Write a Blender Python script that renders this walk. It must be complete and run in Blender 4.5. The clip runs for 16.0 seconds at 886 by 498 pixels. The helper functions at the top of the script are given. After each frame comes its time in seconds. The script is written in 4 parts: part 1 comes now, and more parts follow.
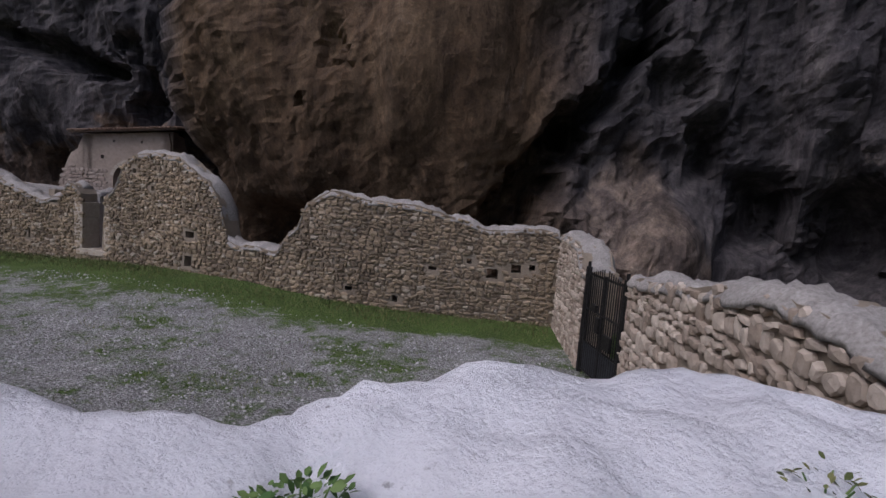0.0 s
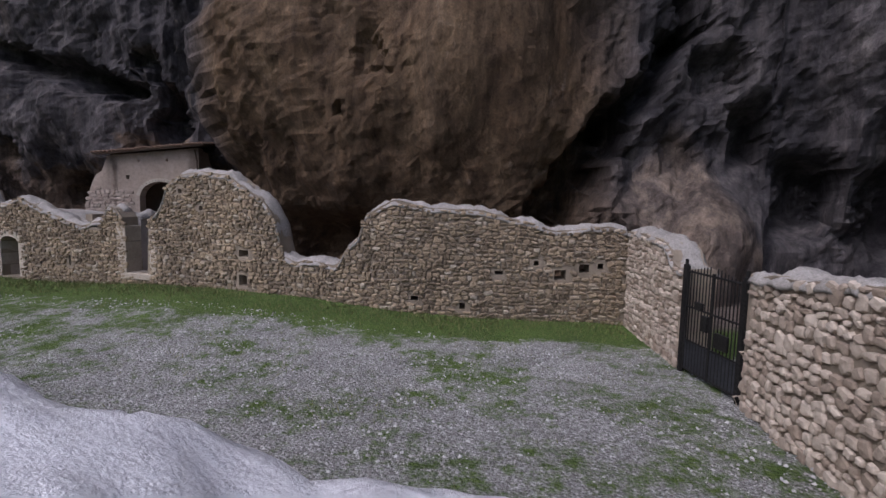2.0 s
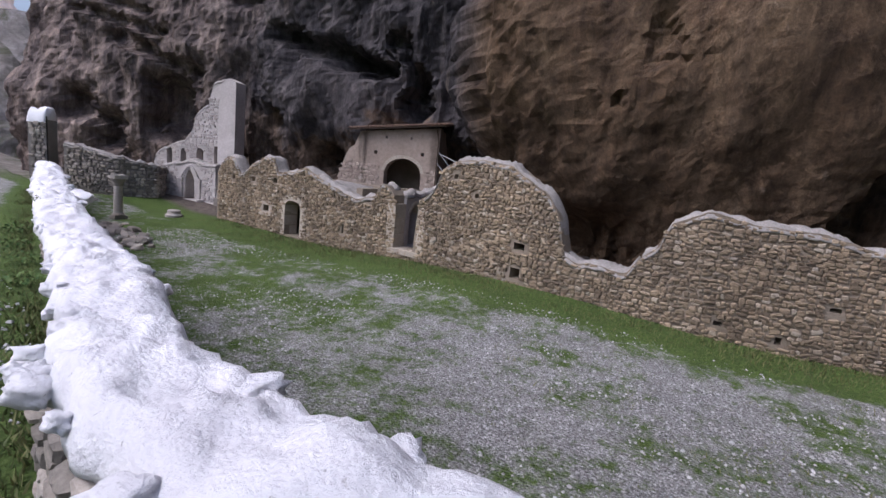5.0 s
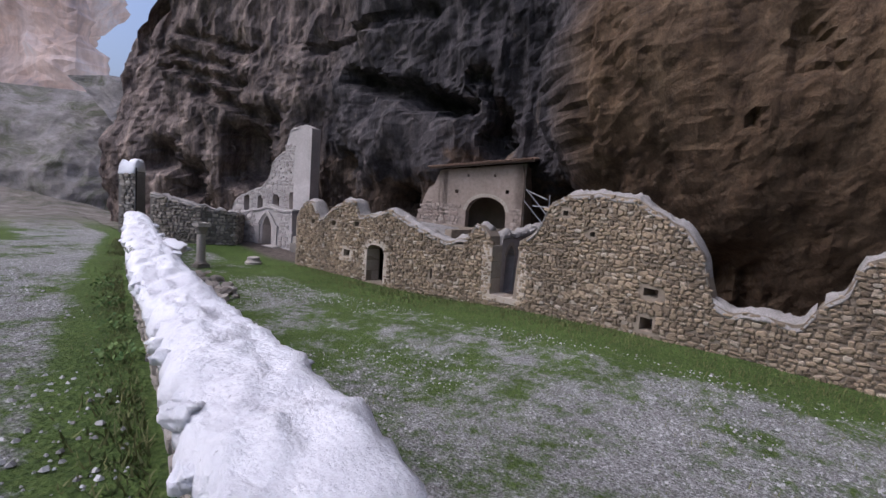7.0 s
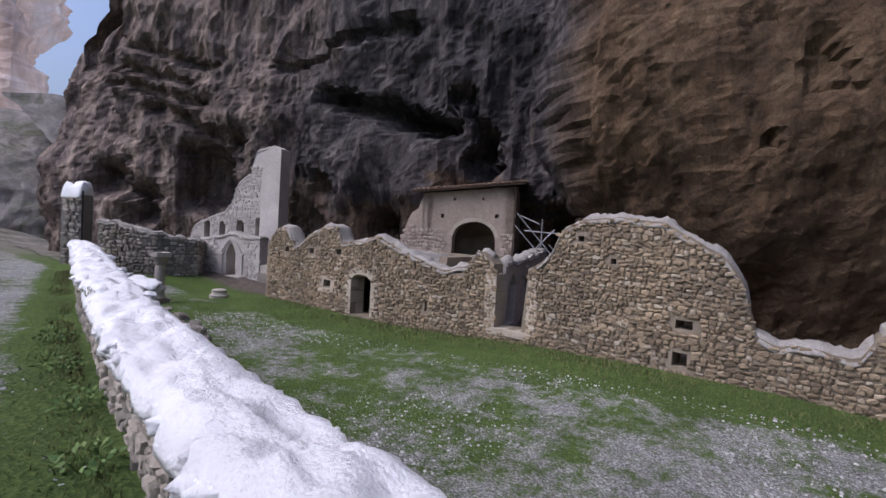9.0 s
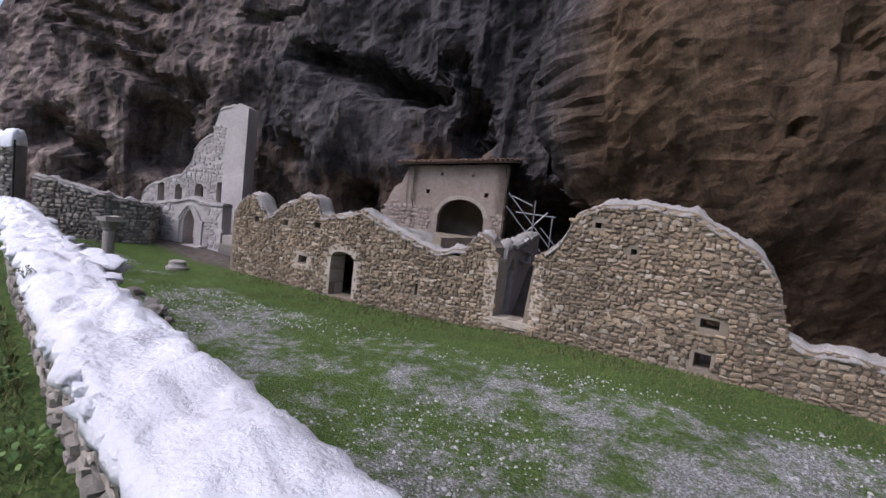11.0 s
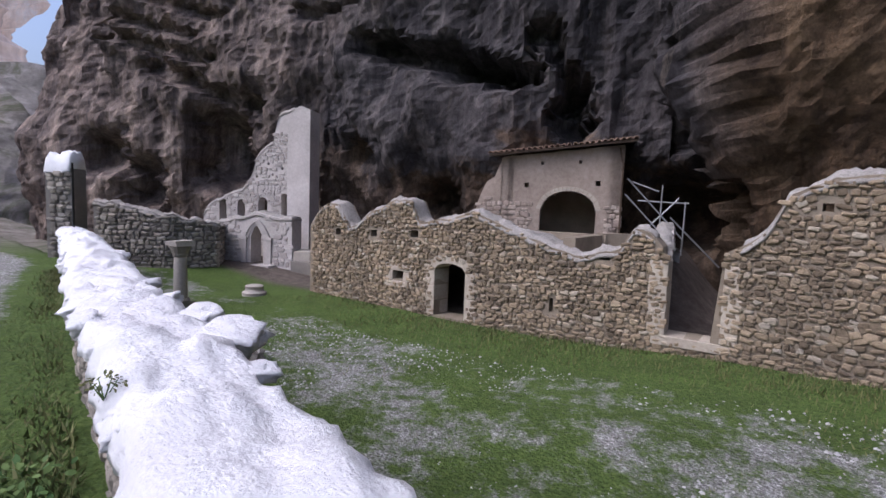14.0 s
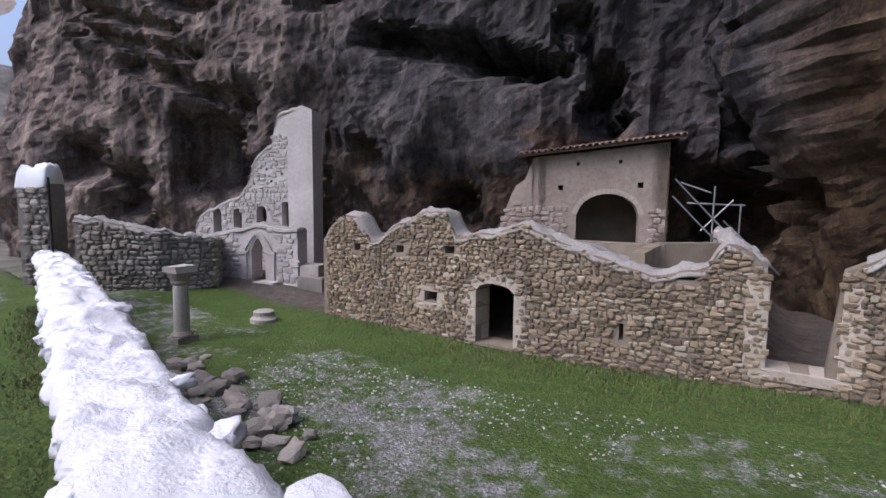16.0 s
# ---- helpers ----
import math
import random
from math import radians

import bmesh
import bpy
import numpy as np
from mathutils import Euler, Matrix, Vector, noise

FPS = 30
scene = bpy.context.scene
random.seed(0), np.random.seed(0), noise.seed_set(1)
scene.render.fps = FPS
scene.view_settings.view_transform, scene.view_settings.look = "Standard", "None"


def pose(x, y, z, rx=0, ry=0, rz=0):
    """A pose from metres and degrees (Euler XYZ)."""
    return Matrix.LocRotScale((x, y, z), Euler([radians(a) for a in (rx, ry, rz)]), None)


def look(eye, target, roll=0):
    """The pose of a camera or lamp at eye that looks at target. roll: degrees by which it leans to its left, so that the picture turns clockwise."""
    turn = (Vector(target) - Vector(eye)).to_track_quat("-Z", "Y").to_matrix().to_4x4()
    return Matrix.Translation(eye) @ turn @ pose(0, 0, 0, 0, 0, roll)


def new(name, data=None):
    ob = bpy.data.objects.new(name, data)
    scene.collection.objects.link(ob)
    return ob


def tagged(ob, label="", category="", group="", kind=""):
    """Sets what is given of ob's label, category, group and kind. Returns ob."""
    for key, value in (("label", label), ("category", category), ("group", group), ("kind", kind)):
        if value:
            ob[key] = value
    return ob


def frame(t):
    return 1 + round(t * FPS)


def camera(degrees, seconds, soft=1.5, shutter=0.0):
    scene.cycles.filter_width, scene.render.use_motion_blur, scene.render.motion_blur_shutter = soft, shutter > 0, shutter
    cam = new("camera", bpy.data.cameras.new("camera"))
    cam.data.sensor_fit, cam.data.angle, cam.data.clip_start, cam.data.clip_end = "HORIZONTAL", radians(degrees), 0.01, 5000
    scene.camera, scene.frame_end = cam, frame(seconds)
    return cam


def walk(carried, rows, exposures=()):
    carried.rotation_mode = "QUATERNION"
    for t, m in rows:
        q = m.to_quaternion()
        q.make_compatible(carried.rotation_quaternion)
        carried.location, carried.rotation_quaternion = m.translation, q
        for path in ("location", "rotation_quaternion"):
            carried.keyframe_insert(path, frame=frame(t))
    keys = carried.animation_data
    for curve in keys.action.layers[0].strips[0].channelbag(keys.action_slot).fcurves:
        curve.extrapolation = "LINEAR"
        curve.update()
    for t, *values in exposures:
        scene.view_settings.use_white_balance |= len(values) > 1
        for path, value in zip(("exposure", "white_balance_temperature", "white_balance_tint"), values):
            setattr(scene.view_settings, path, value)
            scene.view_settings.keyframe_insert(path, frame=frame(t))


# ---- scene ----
cam = camera(84.0, 16.0)
PATH = [
    (0, (5.555, 5.273, 3.005), (5.020, 7.191, 2.816), 4.6),
    (0.5, (5.127, 5.315, 2.946), (4.541, 7.215, 2.727), 4.0),
    (1, (4.777, 5.135, 3.019), (4.226, 7.041, 2.766), 3.2),
    (1.5, (4.358, 5.013, 3.152), (3.855, 6.933, 2.902), 2.2),
    (2, (3.718, 4.976, 3.114), (3.203, 6.899, 2.915), 1.2),
    (2.5, (3.134, 4.749, 3.230), (2.473, 6.627, 3.036), -0.9),
    (3, (2.610, 4.750, 3.356), (2.009, 6.642, 3.108), 2.2),
    (3.5, (1.973, 4.633, 3.581), (1.243, 6.460, 3.226), 2.2),
    (4, (1.22, 4.41, 3.68), (0.295, 6.146, 3.317), 3),
    (4.5, (0.4, 4.17, 3.56), (-0.573, 5.879, 3.197), 5.9),
    (5.2, (-0.3, 4.1, 3.5), (-1.343, 5.770, 3.186), 5.5),
    (5.8, (-1, 4.2, 3.42), (-2.104, 5.837, 3.148), 5),
    (6.4, (-1.68, 4.42, 3.35), (-2.844, 6.023, 3.120), 4.4),
    (7, (-2.265, 4.688, 3.288), (-3.489, 6.258, 3.100), 3.9),
    (7.5, (-2.706, 4.881, 3.245), (-3.950, 6.444, 3.152), 4.2),
    (8, (-3.210, 4.961, 3.198), (-4.396, 6.570, 3.124), 3.2),
    (8.5, (-3.659, 5.058, 3.202), (-4.824, 6.681, 3.110), 2.7),
    (9, (-4.130, 5.084, 3.234), (-5.222, 6.757, 3.156), 3.5),
    (11.5, (-6.468, 5.978, 3.141), (-7.395, 7.742, 2.967), 6.5),
    (12, (-7.226, 6.320, 3.074), (-8.257, 8.025, 2.894), 5.9),
    (12.5, (-7.682, 6.492, 3.126), (-8.764, 8.165, 2.954), 3.5),
    (13, (-8.216, 6.711, 3.008), (-9.297, 8.388, 2.871), 2.1),
    (13.5, (-8.735, 6.752, 3.022), (-9.878, 8.389, 2.906), 1.4),
    (14, (-9.069, 6.909, 3.007), (-10.138, 8.591, 2.832), 2.1),
    (14.5, (-9.574, 6.972, 3.009), (-10.593, 8.686, 2.853), 1.6),
    (15, (-10.054, 7.164, 2.986), (-11.035, 8.898, 2.810), 1.7),
    (15.5, (-10.576, 7.292, 3.073), (-11.558, 9.026, 2.902), 1.2),
    (16, (-11.116, 7.644, 3.379), (-12.133, 9.355, 3.186), 0.6),
]
EXPOSURES = [(0, -0.72, 5420, 18), (2.5, -0.15, 5400, 18), (3.5, 0.12, 5380, 18), (7, -0.12, 5400, 18), (12, 0.05, 5380, 18), (16, 0.15, 5380, 18)]
walk(cam, [(t, look(eye, target, roll)) for t, eye, target, roll in PATH], EXPOSURES)

world = bpy.data.worlds.new("world")
scene.world = world
world.use_nodes = True
SUN_ELEV, SUN_ROT = radians(52), radians(215)
wn = world.node_tree.nodes
sky = wn.new("ShaderNodeTexSky")
sky.sky_type, sky.sun_disc = "NISHITA", False
sky.sun_elevation, sky.sun_rotation = SUN_ELEV, SUN_ROT
sky.air_density, sky.dust_density, sky.ozone_density = 1.0, 7.5, 1.2
wn["Background"].inputs["Strength"].default_value = 0.19
world.node_tree.links.new(sky.outputs[0], wn["Background"].inputs["Color"])
sun_data = bpy.data.lights.new("sun", "SUN")
sun_data.energy, sun_data.angle, sun_data.color = 0.8, radians(25), (1.0, 0.95, 0.9)
sun = new("sun", sun_data)
sun.matrix_world = look((-58, -60, 92), (-8, 12, 0))


# ---- materials ----
class Mat:
    """Small wrapper that builds a node material."""

    def __init__(self, name, rough=0.9, metal=0.0):
        self.m = bpy.data.materials.new(name)
        self.m.use_nodes = True
        self.t = self.m.node_tree
        self.b = self.t.nodes["Principled BSDF"]
        self.b.inputs["Roughness"].default_value = rough
        self.b.inputs["Metallic"].default_value = metal
        self.b.inputs["Specular IOR Level"].default_value = 0.25
        self.pos = self.node("ShaderNodeNewGeometry").outputs["Position"]

    def node(self, kind, **sets):
        n = self.t.nodes.new(kind)
        for k, v in sets.items():
            n.inputs[k].default_value = v
        return n

    def link(self, a, b):
        self.t.links.new(a, b)

    def stretched(self, sx, sy, sz):
        n = self.node("ShaderNodeVectorMath")
        n.operation = "MULTIPLY"
        n.inputs[1].default_value = (sx, sy, sz)
        self.link(self.pos, n.inputs[0])
        return n.outputs[0]

    def noise(self, scale, detail=4.0, rough=0.6, vec=None, distort=0.0):
        n = self.node("ShaderNodeTexNoise", Scale=scale, Detail=detail, Roughness=rough, Distortion=distort)
        self.link(vec or self.pos, n.inputs["Vector"])
        return n.outputs["Fac"]

    def ramp(self, fac, stops):
        n = self.node("ShaderNodeValToRGB")
        while len(n.color_ramp.elements) < len(stops):
            n.color_ramp.elements.new(0.5)
        for e, (p, c) in zip(n.color_ramp.elements, stops):
            e.position = p
            e.color = (*c, 1) if len(c) == 3 else c
        self.link(fac, n.inputs[0])
        return n.outputs[0]

    def mix(self, fac, a, b, kind="MIX"):
        n = self.t.nodes.new("ShaderNodeMix")
        n.data_type, n.blend_type = "RGBA", kind
        for v, i in ((fac, 0), (a, 6), (b, 7)):
            if isinstance(v, (int, float)):
                n.inputs[i].default_value = v
            elif isinstance(v, tuple):
                n.inputs[i].default_value = (*v, 1)
            else:
                self.link(v, n.inputs[i])
        return n.outputs[2]

    def math(self, op, a, b=0.0):
        n = self.t.nodes.new("ShaderNodeMath")
        n.operation = op
        for i, v in enumerate((a, b)):
            if isinstance(v, (int, float)):
                n.inputs[i].default_value = v
            else:
                self.link(v, n.inputs[i])
        return n.outputs[0]

    def axis(self, i):
        n = self.t.nodes.new("ShaderNodeSeparateXYZ")
        self.link(self.pos, n.inputs[0])
        return n.outputs[i]

    def pieces(self):
        a = self.t.nodes.new("ShaderNodeObjectInfo").outputs["Random"]
        b = self.t.nodes.new("ShaderNodeNewGeometry").outputs["Random Per Island"]
        return self.math("FRACT", self.math("ADD", a, b))

    def done(self, color, height=None, strength=0.4, dist=0.02):
        if isinstance(color, tuple):
            self.b.inputs["Base Color"].default_value = (*color, 1)
        else:
            self.link(color, self.b.inputs["Base Color"])
        if height is not None:
            n = self.node("ShaderNodeBump", Strength=strength, Distance=dist)
            self.link(height, n.inputs["Height"])
            self.link(n.outputs[0], self.b.inputs["Normal"])
        return self.m


def rubble_material(name, warm):
    k = Mat(name, 0.92)
    tone = k.pieces()
    base = k.ramp(tone, [(0.0, (0.15, 0.12, 0.09)), (0.3, (0.24, 0.195, 0.145)), (0.6, (0.32, 0.26, 0.19)), (0.85, (0.39, 0.32, 0.235)), (1.0, (0.46, 0.42, 0.36))] if warm else
                  [(0.0, (0.2, 0.19, 0.18)), (0.4, (0.32, 0.3, 0.28)), (0.8, (0.42, 0.39, 0.36)), (1.0, (0.5, 0.48, 0.46))])
    big = k.ramp(k.noise(0.55, 5), [(0.3, (0.68, 0.66, 0.64)), (0.7, (1.15, 1.1, 1.02))])
    base = k.mix(1.0, base, big, "MULTIPLY")
    fine = k.noise(38, 6, 0.7)
    base = k.mix(1.0, base, k.ramp(fine, [(0.25, (0.7, 0.69, 0.67)), (0.75, (1.2, 1.2, 1.18))]), "MULTIPLY")
    lichen = k.ramp(k.noise(5, 6, 0.7), [(0.6, (0, 0, 0)), (0.72, (1, 1, 1))])
    base = k.mix(k.math("MULTIPLY", lichen, 0.35), base, (0.12, 0.12, 0.11))
    return k.done(base, k.math("ADD", fine, k.noise(9, 5)), 0.7, 0.03)


def mortar_material(name, a, b):
    k = Mat(name, 0.95)
    f = k.noise(22, 8, 0.75)
    c = k.mix(f, a, b)
    c = k.mix(1.0, c, k.ramp(k.noise(1.3, 5), [(0.3, (0.7, 0.68, 0.66)), (0.7, (1.1, 1.1, 1.1))]), "MULTIPLY")
    return k.done(c, f, 0.9, 0.03)


def cap_material():
    k = Mat("white_lime_capping", 0.9)
    f = k.noise(30, 8, 0.7)
    c = k.ramp(f, [(0.2, (0.74, 0.74, 0.76)), (0.5, (0.84, 0.84, 0.86)), (0.8, (0.88, 0.88, 0.9))])
    pits = k.ramp(k.noise(26, 3, 0.5), [(0.70, (1, 1, 1)), (0.77, (0.55, 0.54, 0.53))])
    c = k.mix(1.0, c, pits, "MULTIPLY")
    c = k.mix(1.0, c, k.ramp(k.noise(1.6, 5), [(0.3, (0.86, 0.85, 0.86)), (0.6, (1, 1, 1))]), "MULTIPLY")
    return k.done(c, k.math("ADD", f, k.noise(8, 6)), 0.8, 0.04)


def cliff_material():
    k = Mat("limestone_cliff", 0.93)
    wide = k.noise(0.12, 6, 0.65, None, 0.8)
    mid = k.noise(0.55, 8, 0.7, k.stretched(1, 1, 0.6), 0.6)
    fine = k.noise(2.6, 12, 0.75, k.stretched(1, 1, 0.7), 0.4)
    grain = k.noise(14, 6, 0.7)
    streak = k.noise(1.0, 7, 0.62, k.stretched(0.85, 0.85, 0.06), 0.3)
    streak2 = k.noise(1.0, 6, 0.65, k.stretched(3.2, 3.2, 0.16), 0.3)
    ochre = k.ramp(mid, [(0.25, (0.05, 0.033, 0.022)), (0.45, (0.125, 0.081, 0.047)), (0.62, (0.195, 0.134, 0.08)), (0.8, (0.27, 0.21, 0.15))])
    grey = k.ramp(mid, [(0.25, (0.04, 0.037, 0.038)), (0.5, (0.1, 0.09, 0.09)), (0.75, (0.19, 0.17, 0.165))])
    pink = k.ramp(mid, [(0.25, (0.16, 0.12, 0.1)), (0.5, (0.33, 0.26, 0.215)), (0.75, (0.5, 0.41, 0.35))])
    x, z = k.axis(0), k.axis(2)
    # ochre buttress between two clefts, its edge nearly plumb
    jag = k.math("MULTIPLY", k.math("SUBTRACT", wide, 0.5), 3.0)
    xe = k.math("ADD", x, jag)
    west_edge = k.ramp(k.math("ADD", k.math("MULTIPLY", xe, 0.5), 5.4), [(0.0, (0, 0, 0)), (1.0, (1, 1, 1))])
    east_edge = k.ramp(k.math("SUBTRACT", 2.2, k.math("MULTIPLY", xe, 0.4)), [(0.0, (0, 0, 0)), (1.0, (1, 1, 1))])
    belly = k.math("MULTIPLY", west_edge, east_edge)
    # ochre also in the hollows low down, west of the buttress
    foot = k.ramp(k.math("ADD", k.math("MULTIPLY", z, 0.09), k.math("MULTIPLY", wide, 1.1)), [(0.95, (1, 1, 1)), (1.25, (0, 0, 0))])
    foot = k.math("MULTIPLY", foot, k.ramp(k.math("SUBTRACT", 1.0, k.math("MULTIPLY", x, 0.5)), [(0.0, (0, 0, 0)), (1.0, (1, 1, 1))]))
    mound = k.ramp(k.math("ADD", k.math("ABSOLUTE", k.math("MULTIPLY", k.math("SUBTRACT", x, 6.8), 0.22)), k.math("ADD", k.math("MULTIPLY", z, 0.16), k.math("SUBTRACT", wide, 0.5))), [(0.8, (1, 1, 1)), (1.05, (0, 0, 0))])
    c = k.mix(k.math("MULTIPLY", foot, 0.7), grey, ochre)
    c = k.mix(mound, c, k.ramp(mid, [(0.25, (0.12, 0.09, 0.07)), (0.5, (0.26, 0.205, 0.16)), (0.75, (0.4, 0.33, 0.27))]))
    # paler, pinkish rock at the far end of the cliff
    west = k.ramp(k.math("ADD", k.math("MULTIPLY", k.math("ADD", x, 22.0), -0.075), k.math("MULTIPLY", k.math("SUBTRACT", wide, 0.5), 2.0)), [(0.1, (0, 0, 0)), (0.7, (1, 1, 1))])
    c = k.mix(k.math("MULTIPLY", west, 0.85), c, pink)
    dark = k.ramp(streak, [(0.4, (0.38, 0.39, 0.44)), (0.58, (1, 1, 1))])
    c = k.mix(0.85, c, k.mix(1.0, c, dark, "MULTIPLY"))
    c = k.mix(0.6, c, k.mix(1.0, c, k.ramp(streak2, [(0.36, (0.5, 0.5, 0.54)), (0.62, (1.25, 1.22, 1.2))]), "MULTIPLY"))
    stained = k.mix(0.45, ochre, k.mix(1.0, ochre, dark, "MULTIPLY"))
    stained = k.mix(0.4, stained, k.mix(1.0, stained, k.ramp(streak2, [(0.36, (0.55, 0.54, 0.52)), (0.62, (1.2, 1.2, 1.18))]), "MULTIPLY"))
    c = k.mix(belly, c, stained)
    pale = k.ramp(k.noise(0.35, 8, 0.75, k.stretched(1, 1, 0.45), 1.2), [(0.60, (0, 0, 0)), (0.7, (1, 1, 1))])
    c = k.mix(k.math("MULTIPLY", pale, 0.4), c, (0.42, 0.34, 0.27))
    c = k.mix(1.0, c, k.ramp(fine, [(0.3, (0.42, 0.41, 0.4)), (0.5, (0.95, 0.95, 0.95)), (0.7, (1.45, 1.42, 1.38))]), "MULTIPLY")
    c = k.mix(1.0, c, k.ramp(grain, [(0.3, (0.72, 0.72, 0.72)), (0.7, (1.22, 1.22, 1.22))]), "MULTIPLY")
    pits = k.ramp(k.noise(1.7, 3, 0.5, k.stretched(1, 1, 0.8), 0.6), [(0.72, (1, 1, 1)), (0.78, (0.3, 0.28, 0.27))])
    c = k.mix(1.0, c, pits, "MULTIPLY")
    return k.done(c, k.math("ADD", fine, k.math("ADD", k.math("MULTIPLY", mid, 1.2), k.math("MULTIPLY", grain, 0.15))), 1.0, 0.22)


def ground_material():
    k = Mat("gravel_and_grass", 0.95)
    x, y = k.axis(0), k.axis(1)
    pebble = k.t.nodes.new("ShaderNodeTexVoronoi")
    pebble.inputs["Scale"].default_value = 19
    k.link(k.pos, pebble.inputs["Vector"])
    speck = k.ramp(k.noise(26, 6, 0.8), [(0.36, (0.095, 0.094, 0.08)), (0.5, (0.27, 0.265, 0.25)), (0.64, (0.68, 0.68, 0.67))])
    gravel = k.mix(0.55, speck, k.mix(1.0, speck, k.ramp(pebble.outputs["Color"], [(0.0, (0.5, 0.5, 0.5)), (1.0, (1.45, 1.45, 1.45))]), "MULTIPLY"))
    grass = k.ramp(k.noise(14, 8, 0.8), [(0.25, (0.03, 0.036, 0.014)), (0.45, (0.068, 0.112, 0.022)), (0.6, (0.115, 0.165, 0.038)), (0.8, (0.22, 0.2, 0.1))])
    patches = k.math("ADD", k.math("MULTIPLY", k.noise(0.42, 6, 0.7), 0.75), k.math("MULTIPLY", k.noise(3.2, 7, 0.8), 0.62))
    # turf grows along the ruined range and on the verge of the path
    at = k.t.nodes.new("ShaderNodeAttribute")
    at.attribute_name = "turf"
    cover = k.ramp(k.math("ADD", patches, k.math("SUBTRACT", k.math("MULTIPLY", at.outputs["Fac"], 0.5), 0.12)), [(0.54, (0, 0, 0)), (0.66, (1, 1, 1))])
    c = k.mix(cover, gravel, grass)
    # bare earth and scree behind the ruins and along the gorge
    dirt = k.ramp(k.noise(3.0, 8, 0.75), [(0.3, (0.07, 0.055, 0.045)), (0.6, (0.16, 0.13, 0.11)), (0.8, (0.28, 0.25, 0.22))])
    scree = k.ramp(k.noise(0.5, 9, 0.75), [(0.3, (0.08, 0.085, 0.05)), (0.5, (0.2, 0.18, 0.15)), (0.7, (0.36, 0.33, 0.3))])
    c = k.mix(k.ramp(k.math("MULTIPLY", k.math("SUBTRACT", y, 18.2), 1.0), [(0.0, (0, 0, 0)), (0.6, (1, 1, 1))]), c, dirt)
    c = k.mix(k.ramp(k.math("MULTIPLY", k.math("SUBTRACT", -29.0, x), 0.1), [(0.0, (0, 0, 0)), (1.0, (1, 1, 1))]), c, scree)
    c = k.mix(1.0, c, k.ramp(k.noise(0.9, 4), [(0.3, (0.8, 0.8, 0.8)), (0.7, (1.1, 1.1, 1.1))]), "MULTIPLY")
    h = k.math("ADD", pebble.outputs["Distance"], k.noise(30, 6, 0.8))
    return k.done(c, h, 1.0, 0.045)


def far_material():
    k = Mat("far_mountain_glow", 0.95)
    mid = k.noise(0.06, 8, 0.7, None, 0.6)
    # pale warm rock tones, with the sunlight on the face worked into them
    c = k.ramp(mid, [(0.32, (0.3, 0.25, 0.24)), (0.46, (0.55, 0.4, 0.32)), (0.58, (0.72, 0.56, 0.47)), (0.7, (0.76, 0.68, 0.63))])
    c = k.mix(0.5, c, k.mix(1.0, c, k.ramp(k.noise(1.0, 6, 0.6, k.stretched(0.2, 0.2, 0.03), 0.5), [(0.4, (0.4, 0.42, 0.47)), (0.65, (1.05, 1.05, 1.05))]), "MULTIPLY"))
    # sunlit haze across the gorge, put in as emission of the rock colour
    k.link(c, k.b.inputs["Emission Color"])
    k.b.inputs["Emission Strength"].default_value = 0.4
    return k.done(c, k.noise(0.4, 9, 0.7), 1.0, 1.0)


def scree_material():
    k = Mat("grey_scree_slope", 0.95)
    c = k.ramp(k.noise(0.35, 10, 0.75), [(0.3, (0.12, 0.115, 0.1)), (0.5, (0.27, 0.25, 0.23)), (0.7, (0.45, 0.42, 0.4))])
    scrub = k.ramp(k.noise(0.22, 9, 0.8, None, 0.6), [(0.5, (0, 0, 0)), (0.6, (1, 1, 1))])
    c = k.mix(k.math("MULTIPLY", scrub, 0.75), c, (0.1, 0.11, 0.055))
    return k.done(c, k.noise(1.2, 9, 0.75), 1.0, 0.6)


def plain_material(name, a, b, rough=0.85, scale=18, metal=0.0, bump=0.5):
    k = Mat(name, rough, metal)
    f = k.noise(scale, 7, 0.7)
    c = k.mix(k.ramp(f, [(0.3, (0, 0, 0)), (0.7, (1, 1, 1))]), a, b)
    c = k.mix(1.0, c, k.ramp(k.noise(scale * 0.08, 4), [(0.3, (0.78, 0.77, 0.76)), (0.7, (1.08, 1.08, 1.08))]), "MULTIPLY")
    return k.done(c, f, bump, 0.015)


def leaf_material(name, a, b):
    k = Mat(name, 0.7)
    return k.done(k.mix(k.pieces(), a, b))


M_STONE = rubble_material("warm_rubble_stone", True)
M_GREY = rubble_material("grey_rubble_stone", False)
M_MORTAR = mortar_material("weathered_mortar", (0.2, 0.165, 0.125), (0.33, 0.28, 0.215))
M_MORTAR_GREY = mortar_material("grey_mortar", (0.17, 0.16, 0.15), (0.3, 0.28, 0.26))
M_CAP = cap_material()
M_TOP = plain_material("pale_mortar_top", (0.2, 0.185, 0.165), (0.42, 0.395, 0.37), 0.95, 24, 0, 0.9)
M_CLIFF = cliff_material()
M_GROUND = ground_material()
M_FAR = far_material()
M_SCREE = scree_material()
M_DRESSED = plain_material("dressed_limestone", (0.36, 0.31, 0.25), (0.5, 0.44, 0.36), 0.85, 14)
M_PALE = plain_material("pale_ashlar", (0.46, 0.42, 0.39), (0.6, 0.56, 0.53), 0.88, 9)
M_PLASTER = plain_material("old_lime_plaster", (0.27, 0.215, 0.175), (0.4, 0.335, 0.28), 0.9, 7)
M_PASSAGE = plain_material("worn_pale_plaster", (0.38, 0.34, 0.31), (0.54, 0.5, 0.47), 0.92, 6, 0, 0.7)
M_TILE = plain_material("weathered_roof_tile", (0.22, 0.14, 0.10), (0.4, 0.29, 0.22), 0.9, 12)
